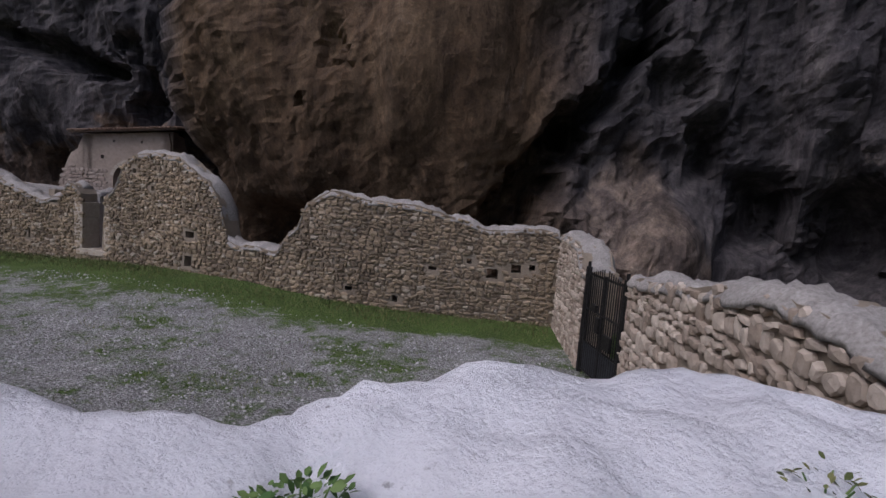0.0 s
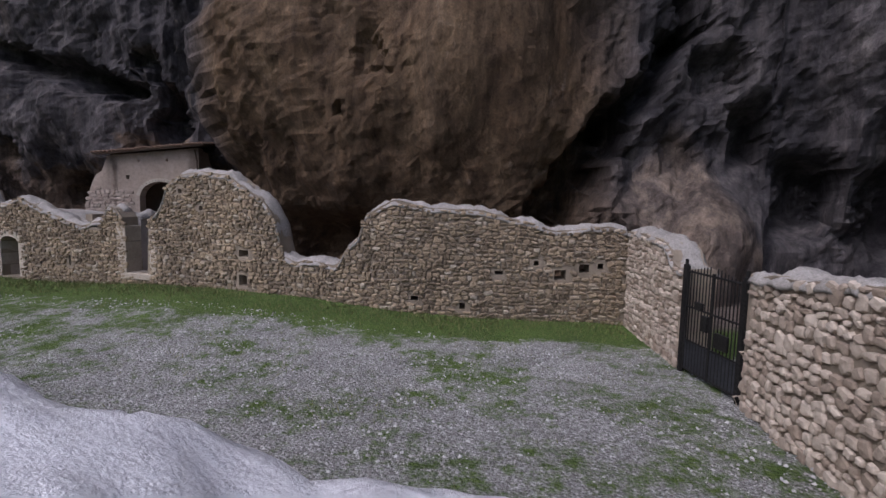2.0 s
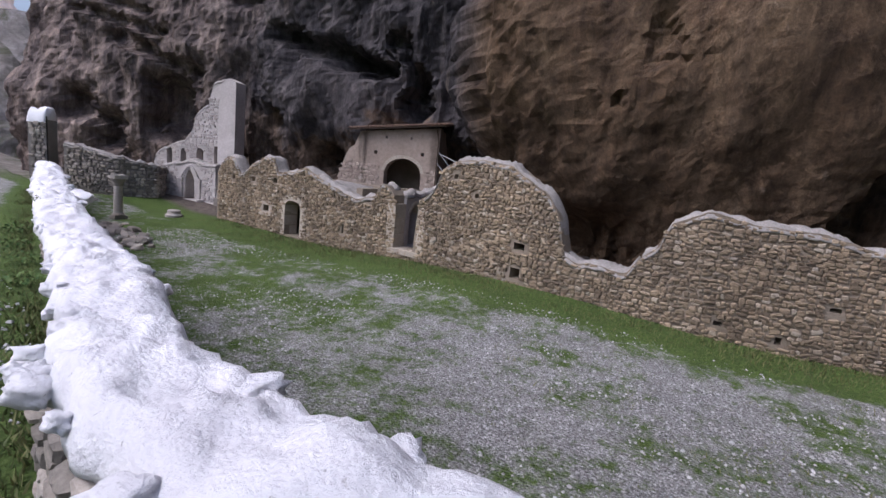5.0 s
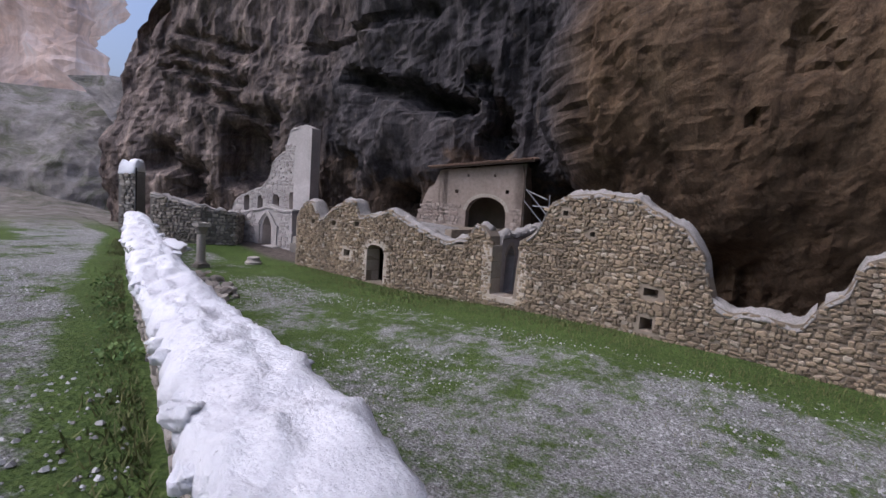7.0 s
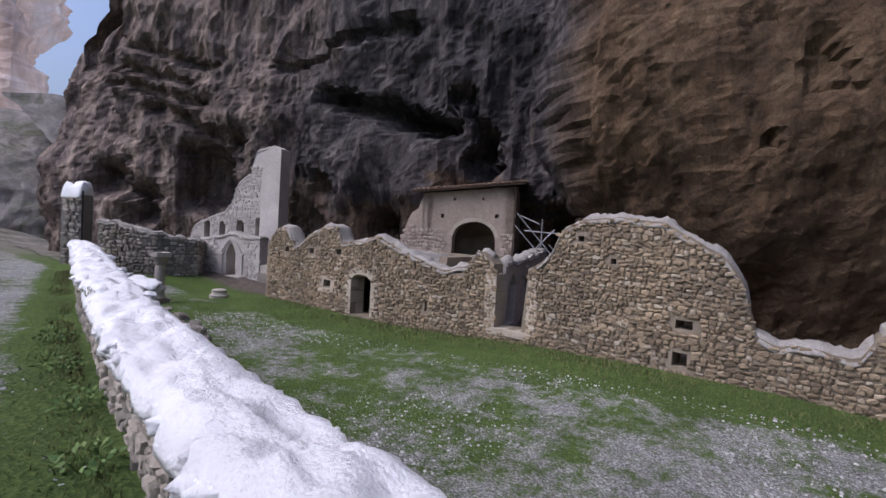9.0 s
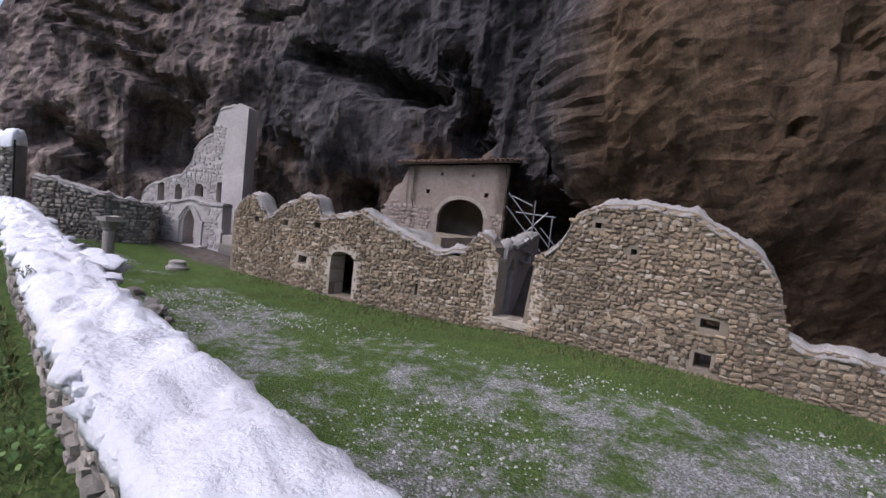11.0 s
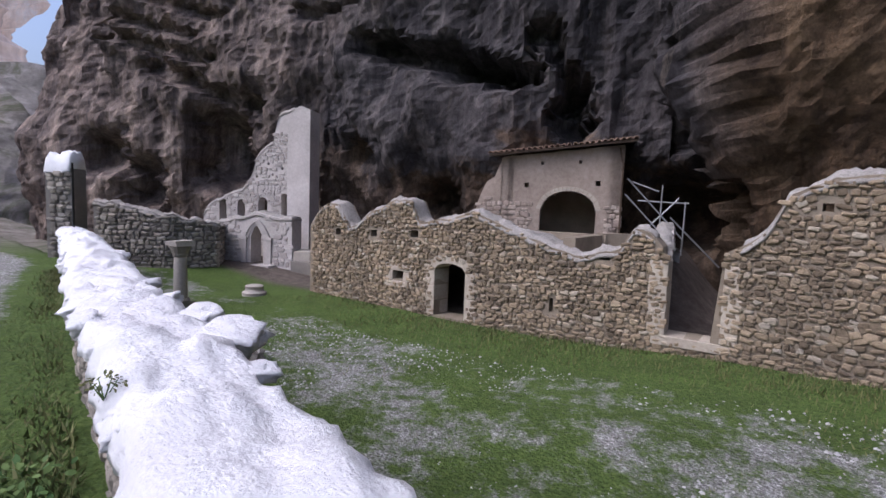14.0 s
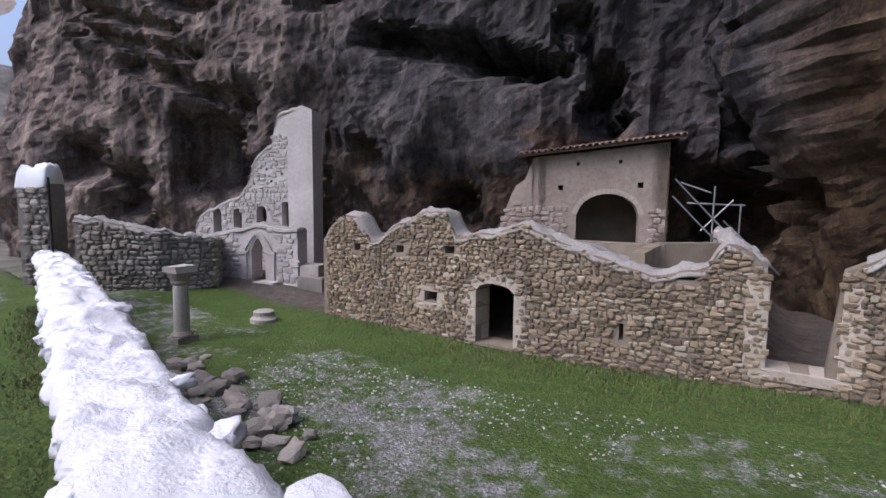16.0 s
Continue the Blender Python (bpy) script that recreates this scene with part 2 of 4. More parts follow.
M_WOOD = plain_material("dark_timber", (0.05, 0.035, 0.025), (0.12, 0.085, 0.06), 0.8, 20)
M_IRON = plain_material("black_iron", (0.012, 0.012, 0.013), (0.04, 0.037, 0.035), 0.55, 30, 0.6, 0.2)
M_STEEL = plain_material("galvanised_tube", (0.3, 0.3, 0.31), (0.42, 0.42, 0.43), 0.5, 30, 0.7, 0.1)
M_SHEET = plain_material("dark_sheet_metal", (0.02, 0.022, 0.026), (0.045, 0.047, 0.053), 0.6, 10, 0.3, 0.1)
M_BLADE = leaf_material("grass_blades", (0.05, 0.068, 0.018), (0.17, 0.17, 0.065))
M_LEAF = leaf_material("green_leaves", (0.04, 0.09, 0.02), (0.14, 0.2, 0.06))
def tinted(name, lo, hi):
    k = Mat(name, 0.9)
    c = k.mix(k.pieces(), lo, hi)
    c = k.mix(1.0, c, k.ramp(k.noise(12, 6, 0.7), [(0.3, (0.75, 0.74, 0.73)), (0.7, (1.1, 1.1, 1.1))]), "MULTIPLY")
    return k.done(c, k.noise(25, 6), 0.6, 0.02)


M_PEBBLE = tinted("pale_pebbles", (0.26, 0.25, 0.24), (0.55, 0.55, 0.54))
M_CREAM = tinted("cream_rubble_stone", (0.27, 0.215, 0.165), (0.52, 0.45, 0.37))
M_PALE_RUBBLE = tinted("pale_church_stone", (0.36, 0.32, 0.295), (0.56, 0.52, 0.485))
M_PLASTER_RUBBLE = tinted("worn_chapel_stone", (0.3, 0.24, 0.2), (0.46, 0.39, 0.33))


# ---- helpers of this scene ----
def mesh(name, verts, faces, material, smooth=False):
    me = bpy.data.meshes.new(name)
    me.from_pydata([tuple(v) for v in verts], [], faces)
    me.materials.append(material)
    if smooth:
        me.polygons.foreach_set("use_smooth", [True] * len(me.polygons))
    me.update()
    return me


def part(name, bm, material, parent, label=""):
    """Links a bmesh or a mesh as one object under a thing or a part."""
    if isinstance(bm, bmesh.types.BMesh):
        me = bpy.data.meshes.new(name)
        bm.to_mesh(me)
        bm.free()
        me.materials.append(material)
    else:
        me = bm
    ob = new(name, me)
    ob.parent = parent
    if label:
        tagged(ob, label)
    return ob


def empty(name, place, label, category, group="", kind=""):
    ob = new(name)
    ob.location = place
    return tagged(ob, label, category, group, kind)


def under(ob, parent):
    """Parents an object built in world coordinates without moving it."""
    ob.parent = parent
    ob.matrix_parent_inverse = Matrix.Translation(parent.location).inverted()
    return ob


def box(bm, c, size, m=None, jitter=0.0):
    vs = []
    for dz in (-0.5, 0.5):
        for dx, dy in ((-0.5, -0.5), (0.5, -0.5), (0.5, 0.5), (-0.5, 0.5)):
            v = Vector((c[0] + dx * size[0] + random.uniform(-jitter, jitter), c[1] + dy * size[1] + random.uniform(-jitter, jitter), c[2] + dz * size[2] + random.uniform(-jitter, jitter)))
            vs.append(bm.verts.new(m @ v if m else v))
    for f in ((3, 2, 1, 0), (4, 5, 6, 7), (0, 1, 5, 4), (1, 2, 6, 5), (2, 3, 7, 6), (3, 0, 4, 7)):
        bm.faces.new([vs[i] for i in f])


def tube(bm, a, b, r, n=8, r2=None):
    a, b = Vector(a), Vector(b)
    q = (b - a).to_track_quat("Z", "Y").to_matrix()
    rings = []
    for p, rr in ((a, r), (b, r if r2 is None else r2)):
        rings.append([bm.verts.new(p + q @ Vector((rr * math.cos(2 * math.pi * i / n), rr * math.sin(2 * math.pi * i / n), 0))) for i in range(n)])
    for i in range(n):
        bm.faces.new((rings[0][i], rings[0][(i + 1) % n], rings[1][(i + 1) % n], rings[1][i]))
    bm.faces.new(rings[0][::-1])
    bm.faces.new(rings[1])


def lathe(bm, profile, n=20, centre=(0, 0, 0)):
    rings = []
    for r, z in profile:
        rings.append([bm.verts.new((centre[0] + r * math.cos(2 * math.pi * i / n), centre[1] + r * math.sin(2 * math.pi * i / n), centre[2] + z)) for i in range(n)])
    for a, b in zip(rings[:-1], rings[1:]):
        for i in range(n):
            bm.faces.new((a[i], a[(i + 1) % n], b[(i + 1) % n], b[i]))
    bm.faces.new(rings[0][::-1])
    bm.faces.new(rings[-1])


class Line:
    """A wall's front line in plan; its outward side lies to the right of the way along it."""

    def __init__(self, *pts):
        self.p = np.array(pts, float)[:, :2]
        self.s = np.r_[0, np.cumsum(np.linalg.norm(np.diff(self.p, axis=0), axis=1))]
        self.length = float(self.s[-1])

    def at(self, s):
        return np.array([np.interp(s, self.s, self.p[:, 0]), np.interp(s, self.s, self.p[:, 1])])

    def way(self, s):
        d = self.at(min(s + 0.3, self.length)) - self.at(max(s - 0.3, 0))
        return d / np.linalg.norm(d)

    def out(self, s):
        t = self.way(s)
        return np.array([t[1], -t[0]])

    def near(self, x, y):
        """Distance along and signed distance outwards of a place."""
        best = (1e9, 0, 0)
        for i in range(len(self.p) - 1):
            a, d = self.p[i], self.p[i + 1] - self.p[i]
            u = max(0.0, min(1.0, float(np.dot((x, y) - a, d) / np.dot(d, d))))
            o = np.array((x, y)) - a - u * d
            dist = float(np.hypot(*o))
            if dist < best[0]:
                side = d[1] * o[0] - d[0] * o[1]
                best = (dist, self.s[i] + u * (self.s[i + 1] - self.s[i]), math.copysign(dist, side))
        return best[1], best[2]


def profile(*pts):
    s, z = zip(*pts)
    return lambda q: float(np.interp(q, s, z))


def rough(f, amount, scale=2.2, seed=0.0):
    return lambda q: f(q) + amount * noise.fractal((q * scale, seed, 3.7), 0.8, 2.0, 4)


class Hole:
    """An opening: from a to b along the wall, z0 up to z1, with an arch that rises over the springing."""

    def __init__(self, a, b, z0, z1, rise=0.0, point=False):
        self.a, self.b, self.z0, self.z1, self.rise, self.point = a, b, z0, z1, rise, point

    def top(self, s):
        u = min(1.0, abs((s - (self.a + self.b) / 2) / ((self.b - self.a) / 2)))
        curve = (1 - u ** 1.6) if self.point else math.sqrt(max(0.0, 1 - u * u))
        return self.z1 - self.rise + self.rise * curve

    def covers(self, s, z, m=0.0):
        return self.a - m < s < self.b + m and self.z0 - m < z < self.top(min(max(s, self.a), self.b)) + m


def wall_mesh(name, line, thick, top, holes, material, base=None, s0=0.0, s1=None, step=0.14):
    s1 = line.length if s1 is None else s1
    base = base or (lambda s: -0.35)
    cuts = set(np.round(np.arange(s0, s1, step), 4)) | {s1}
    for h in holes:
        cuts |= {h.a, h.b, *np.linspace(h.a, h.b, 11)}
    cuts = sorted(c for c in cuts if s0 <= c <= s1)
    cuts = [c for i, c in enumerate(cuts) if i == 0 or c - cuts[i - 1] > 1e-3]
    verts, faces = [], []
    for a, b in zip(cuts[:-1], cuts[1:]):
        mid = (a + b) / 2
        spans, low = [], (base(a), base(b))
        for h in sorted((h for h in holes if h.a <= mid <= h.b), key=lambda h: h.z0):
            spans.append((low, (h.z0, h.z0)))
            low = (h.top(a), h.top(b))
        spans.append((low, (top(a), top(b))))
        for (la, lb), (ha, hb) in spans:
            if (ha + hb) / 2 - (la + lb) / 2 < 0.01:
                continue
            n = len(verts)
            for s, lo, hi in ((a, la, ha), (b, lb, hb)):
                p, o = line.at(s), line.out(s)
                q = p - o * thick
                verts += [(*p, lo), (*q, lo), (*q, hi), (*p, hi)]
            faces += [(n, n + 4, n + 7, n + 3), (n + 5, n + 1, n + 2, n + 6), (n + 3, n + 7, n + 6, n + 2), (n + 1, n + 5, n + 4, n), (n + 1, n, n + 3, n + 2), (n + 4, n + 5, n + 6, n + 7)]
    index, verts2, remap = {}, [], []
    for v in verts:
        key = tuple(round(float(c), 4) for c in v)
        if key not in index:
            index[key] = len(verts2)
            verts2.append(v)
        remap.append(index[key])
    count = {}
    faces = [tuple(remap[i] for i in f) for f in faces]
    for f in faces:
        count[tuple(sorted(f))] = count.get(tuple(sorted(f)), 0) + 1
    return mesh(name, verts2, [f for f in faces if count[tuple(sorted(f))] == 1 and len(set(f)) == 4], material)


def stone_template(seed):
    """A rounded, uneven block one unit wide and high, half a unit deep, with its back in the wall."""
    r = random.Random(seed)
    ring = [(-0.5, -0.3), (-0.34, -0.5), (0.34, -0.5), (0.5, -0.3), (0.5, 0.3), (0.34, 0.5), (-0.34, 0.5), (-0.5, 0.3)]
    ring = [(x * r.uniform(0.66, 1.06), z * r.uniform(0.66, 1.06)) for x, z in ring]
    verts = []
    for y, k in ((0.35, 1.0), (-0.18, 0.97), (-0.42, 0.78)):
        verts += [(x * k, y + r.uniform(-0.05, 0.05) - (0.07 * z if k < 0.9 else 0), z * k) for x, z in ring]
    faces = [(a * 8 + i, a * 8 + (i + 1) % 8, a * 8 + 8 + (i + 1) % 8, a * 8 + 8 + i) for a in (0, 1) for i in range(8)]
    verts.append((r.uniform(-0.1, 0.1), -0.5 + r.uniform(-0.04, 0.04), r.uniform(-0.1, 0.1)))
    faces += [(16 + i, 16 + (i + 1) % 8, 24) for i in range(8)]
    return np.array(verts), faces


STONES = [stone_template(i) for i in range(14)]
STONE_MESHES = {}


def stone_mesh(i, material):
    if (i, material.name) not in STONE_MESHES:
        STONE_MESHES[i, material.name] = mesh("stone", STONES[i][0], STONES[i][1], material)
    return STONE_MESHES[i, material.name]


def lay_stones(line, s0, s1, low, top, holes, material, parent, seed, single, w=(0.11, 0.32), h=(0.08, 0.17), depth=(0.1, 0.19), margin=0.06, rot=0.2, side=1, thick=0.0, limit=300):
    """Rubble facing in wavering courses. single(s) picks the stretch whose stones are parts of their own."""
    r = random.Random(seed)
    poses = []
    z = -0.15
    while z < 6:
        ch = r.uniform(*h)
        s = s0 + r.uniform(0, 0.15)
        while s < s1:
            cw = r.uniform(*w) * (0.8 if r.random() < 0.3 else 1.0)
            hh = ch * r.uniform(0.7, 1.35)
            c = s + cw / 2
            zc = z + ch / 2 + 0.08 * noise.noise((c * 0.9, z, seed)) + r.uniform(-0.03, 0.03)
            s += cw
            if c > s1 or zc < low(c) or zc + hh * 0.35 > top(c) or any(q.covers(c, zc, margin + 0.3 * min(cw, hh)) for q in holes):
                continue
            p, o = line.at(c), line.out(c)
            if side < 0:
                p, o = p - o * thick, -o
            poses.append((c, r.randrange(len(STONES)), Matrix.LocRotScale((*(p + o * 0.012), zc), Euler((r.uniform(-0.06, 0.06), r.uniform(-rot, rot), math.atan2(o[1], o[0]) + math.pi / 2 + r.uniform(-0.06, 0.06))), (cw * 0.97, r.uniform(*depth), hh * 0.96))))
        z += ch * 0.97
    verts, faces, count = [], [], 0
    for c, i, m in poses:
        if single(c) and count < limit:
            ob = new("stone", stone_mesh(i, material))
            ob.matrix_basis = m
            under(ob, parent)
            count += 1
            continue
        v = STONES[i][0] @ np.array(m.to_3x3()).T + np.array(m.translation)
        n = len(verts)
        verts.extend(v)
        faces += [tuple(n + q for q in f) for f in STONES[i][1]]
    if verts:
        ob = new("stone_facing", mesh("stone_facing", verts, faces, material))
        tagged(ob, "rough limestone rubble set in weathered mortar", kind="stuff")
        under(ob, parent)


def lumpy_top(name, line, s0, s1, top, inner, outer, rise, material, parent, seed, step=0.1, n=9, lump=0.06, fray=0.08, label=""):
    """A ragged mortar capping that sags over both edges of a wall. inner and outer: reach from the line (outwards positive)."""
    verts, faces, rows = [], [], 0
    for s in np.arange(s0, s1 + step * 0.5, step):
        s = min(s, s1)
        p, o = line.at(s), line.out(s)
        a, b = inner(s), outer(s)
        a += fray * noise.fractal((s * 2.3, seed, 1.0), 0.7, 2.0, 4)
        b += fray * noise.fractal((s * 2.3, seed, 8.0), 0.7, 2.0, 4)
        for i in range(n):
            u = i / (n - 1)
            d = a + (b - a) * u
            arch = 1 - abs(2 * u - 1) ** 3.2
            z = top(s) + rise * arch - (0.09 if i in (0, n - 1) else 0)
            k = lump * (0.35 + arch)
            z += k * noise.fractal((s * 2.1, d * 2.6, seed), 0.75, 2.1, 4) + 0.35 * k * noise.noise((s * 9, d * 9, seed))
            verts.append((*(p + o * d), z))
        rows += 1
    for a in range(rows - 1):
        for i in range(n - 1):
            q = a * n + i
            faces.append((q, q + 1, q + n + 1, q + n))
    # underside closes the shell
    k = len(verts)
    for a in range(rows):
        for i in (0, n - 1):
            x, y, z = verts[a * n + i]
            verts.append((x, y, z - 0.05))
    for a in range(rows - 1):
        q = k + 2 * a
        faces += [(a * n, (a + 1) * n, q + 2, q), (a * n + n - 1, q + 1, q + 3, (a + 1) * n + n - 1), (q, q + 2, q + 3, q + 1)]
    for a, q in ((0, k), (rows - 1, k + 2 * (rows - 1))):
        faces.append((*range(a * n, a * n + n), q + 1, q))
    me = mesh(name, verts, faces, material, True)
    bm = bmesh.new()
    bm.from_mesh(me)
    bmesh.ops.recalc_face_normals(bm, faces=bm.faces)
    bm.to_mesh(me)
    bm.free()
    ob = new(name, me)
    under(ob, parent)
    if label:
        tagged(ob, label)
    return ob


def block(name, line, a, b, z0, z1, out, depth, material, parent, jitter=0.006, label=""):
    """A dressed block set in a wall's face between a and b along it, proud by out."""
    c = (a + b) / 2
    p, o = line.at(c), line.out(c)
    m = Matrix.Translation((*p, 0)) @ Matrix.Rotation(math.atan2(o[1], o[0]) + math.pi / 2, 4, "Z")
    bm = bmesh.new()
    box(bm, (0, depth / 2 - out, (z0 + z1) / 2), (b - a, depth, z1 - z0), m, jitter)
    bmesh.ops.bevel(bm, geom=list(bm.edges), offset=0.012, segments=1, affect="EDGES")
    ob = part(name, bm, material, None, label)
    return under(ob, parent)


def arch_ring(line, h, width, out, depth, material, parent, n=7, name="arch_stone"):
    """Voussoirs round the head of an opening."""
    def pt(u, k):
        s = (h.a + h.b) / 2 + (u - 0.5) * (h.b - h.a) * 1.0
        z = h.top(s)
        e = 0.02
        ta = np.array((2 * e, h.top(min(s + e, h.b)) - h.top(max(s - e, h.a))))
        ta = ta / np.linalg.norm(ta)
        return s - ta[1] * k, z + ta[0] * k
    for i in range(n):
        bm = bmesh.new()
        vs = []
        for yy in (-out, depth):
            for u, k in ((i / n + 0.004, 0.0), ((i + 1) / n - 0.004, 0.0), ((i + 1) / n - 0.004, width), (i / n + 0.004, width)):
                s, z = pt(u, k)
                p, o = line.at(s), line.out(s)
                vs.append(bm.verts.new((*(p - o * yy), z)))
        for f in ((0, 1, 2, 3), (7, 6, 5, 4), (0, 4, 5, 1), (1, 5, 6, 2), (2, 6, 7, 3), (3, 7, 4, 0)):
            bm.faces.new([vs[j] for j in f])
        bmesh.ops.recalc_face_normals(bm, faces=bm.faces)
        under(part(name, bm, material, None), parent)


def jambs(line, h, width, out, depth, material, parent, seed, zcut=None):
    """Dressed jamb stones either side of an opening."""
    r = random.Random(seed)
    for side in (-1, 1):
        z, z1 = h.z0, zcut or (h.z1 - h.rise)
        while z < z1 - 0.02:
            zz = min(z1, z + r.uniform(0.32, 0.6))
            if z1 - zz < 0.15:
                zz = z1
            w = width * r.uniform(0.85, 1.25)
            a, b = (h.a - w, h.a) if side < 0 else (h.b, h.b + w)
            block("jamb_stone", line, a, b, z + 0.004, zz - 0.004, out, depth, material, parent)
            z = zz

# ---- plan ----
FAR = Line((-21.7, 18.45), (-15.5, 17.85), (-9.8, 17.85), (-5.3, 17.1), (-0.8, 17.05), (5.05, 18.4))
GATE_WALL = Line((5.05, 18.4), (5.73, 15.0))
RIGHT = Line((6.34, 13.4), (6.55, 12.0), (7.0, 10.0), (7.3, 8.5), (7.4, 7.5))
NEAR = Line((7.6, 6.62), (6.3, 6.57), (5.5, 6.37), (5, 6), (4.6, 5.83), (4.2, 5.73), (3.2, 5.53), (2.2, 5.4), (1.2, 5.21), (0.3, 4.97), (-0.7, 4.88), (-1.7, 5.0), (-2.7, 5.23), (-3.7, 5.7), (-5, 6.21), (-6.5, 6.72), (-8, 7.18), (-9.5, 7.62), (-11, 8.12), (-12.5, 8.61), (-14, 9.07), (-16, 9.78), (-19, 10.83), (-23, 12.28), (-27.5, 13.73))
RIM = Line((900, -60), (40, 4), *[tuple(p) for p in NEAR.p], (-46, 16), (-70, 30), (-700, 300))
near_top = profile(*zip(NEAR.s, (2.43, 2.45, 2.45, 2.37, 2.36, 2.45, 2.54, 2.74, 2.82, 2.75, 2.63, 2.57, 2.45, 2.4, 2.3, 2.17, 2.11, 2.12, 2.07, 2.13, 2.07, 2.11, 2.05, 1.95, 1.82)))


def rim_side(x, y):
    """Signed distance from the boundary wall (court side positive), and the place along x nearest to it, for arrays."""
    best = np.full(x.shape, 1e9)
    sd, fx = np.zeros(x.shape), np.zeros(x.shape)
    for a, b in zip(RIM.p[:-1], RIM.p[1:]):
        d = b - a
        u = np.clip(((x - a[0]) * d[0] + (y - a[1]) * d[1]) / (d @ d), 0, 1)
        ox, oy = x - a[0] - u * d[0], y - a[1] - u * d[1]
        dist = np.hypot(ox, oy)
        near = dist < best
        best = np.where(near, dist, best)
        sd = np.where(near, np.where(d[1] * ox - d[0] * oy > 0, dist, -dist), sd)
        fx = np.where(near, a[0] + u * d[0], fx)
    return sd, fx


def smooth(a, b, v):
    t = np.clip((v - a) / (b - a), 0, 1)
    return t * t * (3 - 2 * t)


def ground_height(x, y):
    x, y = np.asarray(x, float), np.asarray(y, float)
    sd, fx = rim_side(x, y)
    line_y = np.interp(x, FAR.p[:, 0], FAR.p[:, 1])
    court = 0.36 * np.exp(-(((x + 5.5) / 5.5) ** 2)) * smooth(11, 16, y) - 0.02 + 0.35 * smooth(-23.5, -27, x)
    court = court + 1.7 * smooth(1.5, 4.5, y - line_y) * smooth(-21.5, -19, x) * (1 - smooth(-11.5, -9.5, x))
    path = np.interp(fx, [-70, -40, -28, -20, -14, -10, -6, -2, 1, 2.5, 4, 6, 60], [0.75, 0.8, 0.9, 1.15, 1.35, 1.4, 1.45, 1.6, 1.95, 1.85, 1.6, 1.5, 1.5])
    out = np.maximum(-sd, 0)
    path = path + np.minimum(0.3 * np.maximum(out - 6.0, 0), 26) * (0.75 + 0.5 * np.sin(x * 0.05 + 1.3) ** 2)
    return np.where(sd > 0, court, path) + 0.0 * sd


def ground():
    xs = np.r_[-900, -500, -300, -200, -140, -100, -80, -65, -55, -48, np.arange(-42, -29, 1.0), np.arange(-29, 10, 0.17), np.arange(10, 30, 1.5), 40, 60, 100, 200, 400, 900]
    ys = np.r_[-900, -500, -250, -140, -80, -50, -32, -20, np.arange(-14, 0, 0.8), np.arange(0, 19.5, 0.17), np.arange(19.5, 34, 0.6), 40, 55, 80, 130, 220, 400, 900]
    gx, gy = np.meshgrid(xs, ys)
    gz = ground_height(gx, gy)
    verts = []
    for x, y, z in zip(gx.ravel(), gy.ravel(), gz.ravel()):
        z += 0.05 * noise.fractal((x * 0.35, y * 0.35, 0.5), 0.8, 2.0, 3) + 0.02 * noise.noise((x * 3, y * 3, 2.0))
        far = max(0.0, max(abs(x + 8) - 25, abs(y - 8) - 16))
        z += min(far, 30) * 0.05 * noise.fractal((x * 0.06, y * 0.06, 4.0), 0.8, 2.0, 5)
        verts.append((x, y, z))
    n = len(xs)
    faces = [(j * n + i, j * n + i + 1, (j + 1) * n + i + 1, (j + 1) * n + i) for j in range(len(ys) - 1) for i in range(n - 1)]
    me = mesh("ground", verts, faces, M_GROUND, True)
    sd, fx = rim_side(gx, gy)
    line_y = np.interp(gx, FAR.p[:, 0], FAR.p[:, 1])
    turf = (1 - smooth(0.7, 2.6, line_y - gy)) * 0.95 + 0.16 * smooth(-3, -10, gx) + 0.3 * (1 - smooth(0.3, 1.6, sd))
    verge = 0.5 * (1 - smooth(0.75, 1.35, -sd)) + 0.6 * smooth(3.4, 5.0, -sd)
    me.attributes.new("turf", "FLOAT", "POINT").data.foreach_set("value", np.clip(np.where(sd > 0, turf, verge), 0, 1).ravel().astype(np.float32))
    return tagged(new("ground", me), "gravel courtyard and path patched with short green grass", "ground", kind="structure")


ground()

# ---- cliffs ----
CLIFF = Line((-72, 70), (-56, 42), (-47.5, 23), (-44.5, 18.6), (-41, 18.9), (-36.5, 20.8), (-31.5, 24.0), (-27, 26.0), (-22, 25.0), (-18, 25.2), (-15, 26.0), (-11.5, 26.4), (-9.8, 25.0), (-8.8, 23.2), (-5.5, 22.6), (-2, 23.0), (1.5, 23.2), (4.5, 24.2), (7, 24.9), (10, 25.4), (14, 24.6), (20, 20), (28, 11), (40, -4), (60, -30))
# hollows: x, z, half width, half height, depth
HOLLOWS = [(-15.3, 6.6, 0.5, 1.1, 2.0), (-10.6, 5.6, 0.42, 0.42, 1.6), (-32.9, 5.6, 1.2, 1.9, 3.2), (-38.5, 5.2, 1.3, 1.0, 2.2), (-36.5, 3.6, 0.9, 1.2, 1.8), (-30.5, 1.9, 1.6, 1.4, 2.6), (-20.8, 3.2, 0.7, 0.8, 1.8), (-11.2, 3.0, 1.3, 1.2, 2.6), (-6.2, 1.2, 1.9, 1.2, 1.8),
           (11.3, 3.4, 0.9, 1.3, 2.2), (14.2, 3.0, 1.2, 1.6, 2.2), (9.4, 5.6, 0.7, 1.0, 1.4), (-24.5, 5.4, 0.8, 0.6, 0.9), (-3.4, 8.0, 0.35, 0.9, 0.6), (8.0, 7.6, 0.55, 0.8, 1.2), (-4.4, 6.1, 0.3, 0.2, 0.5)]
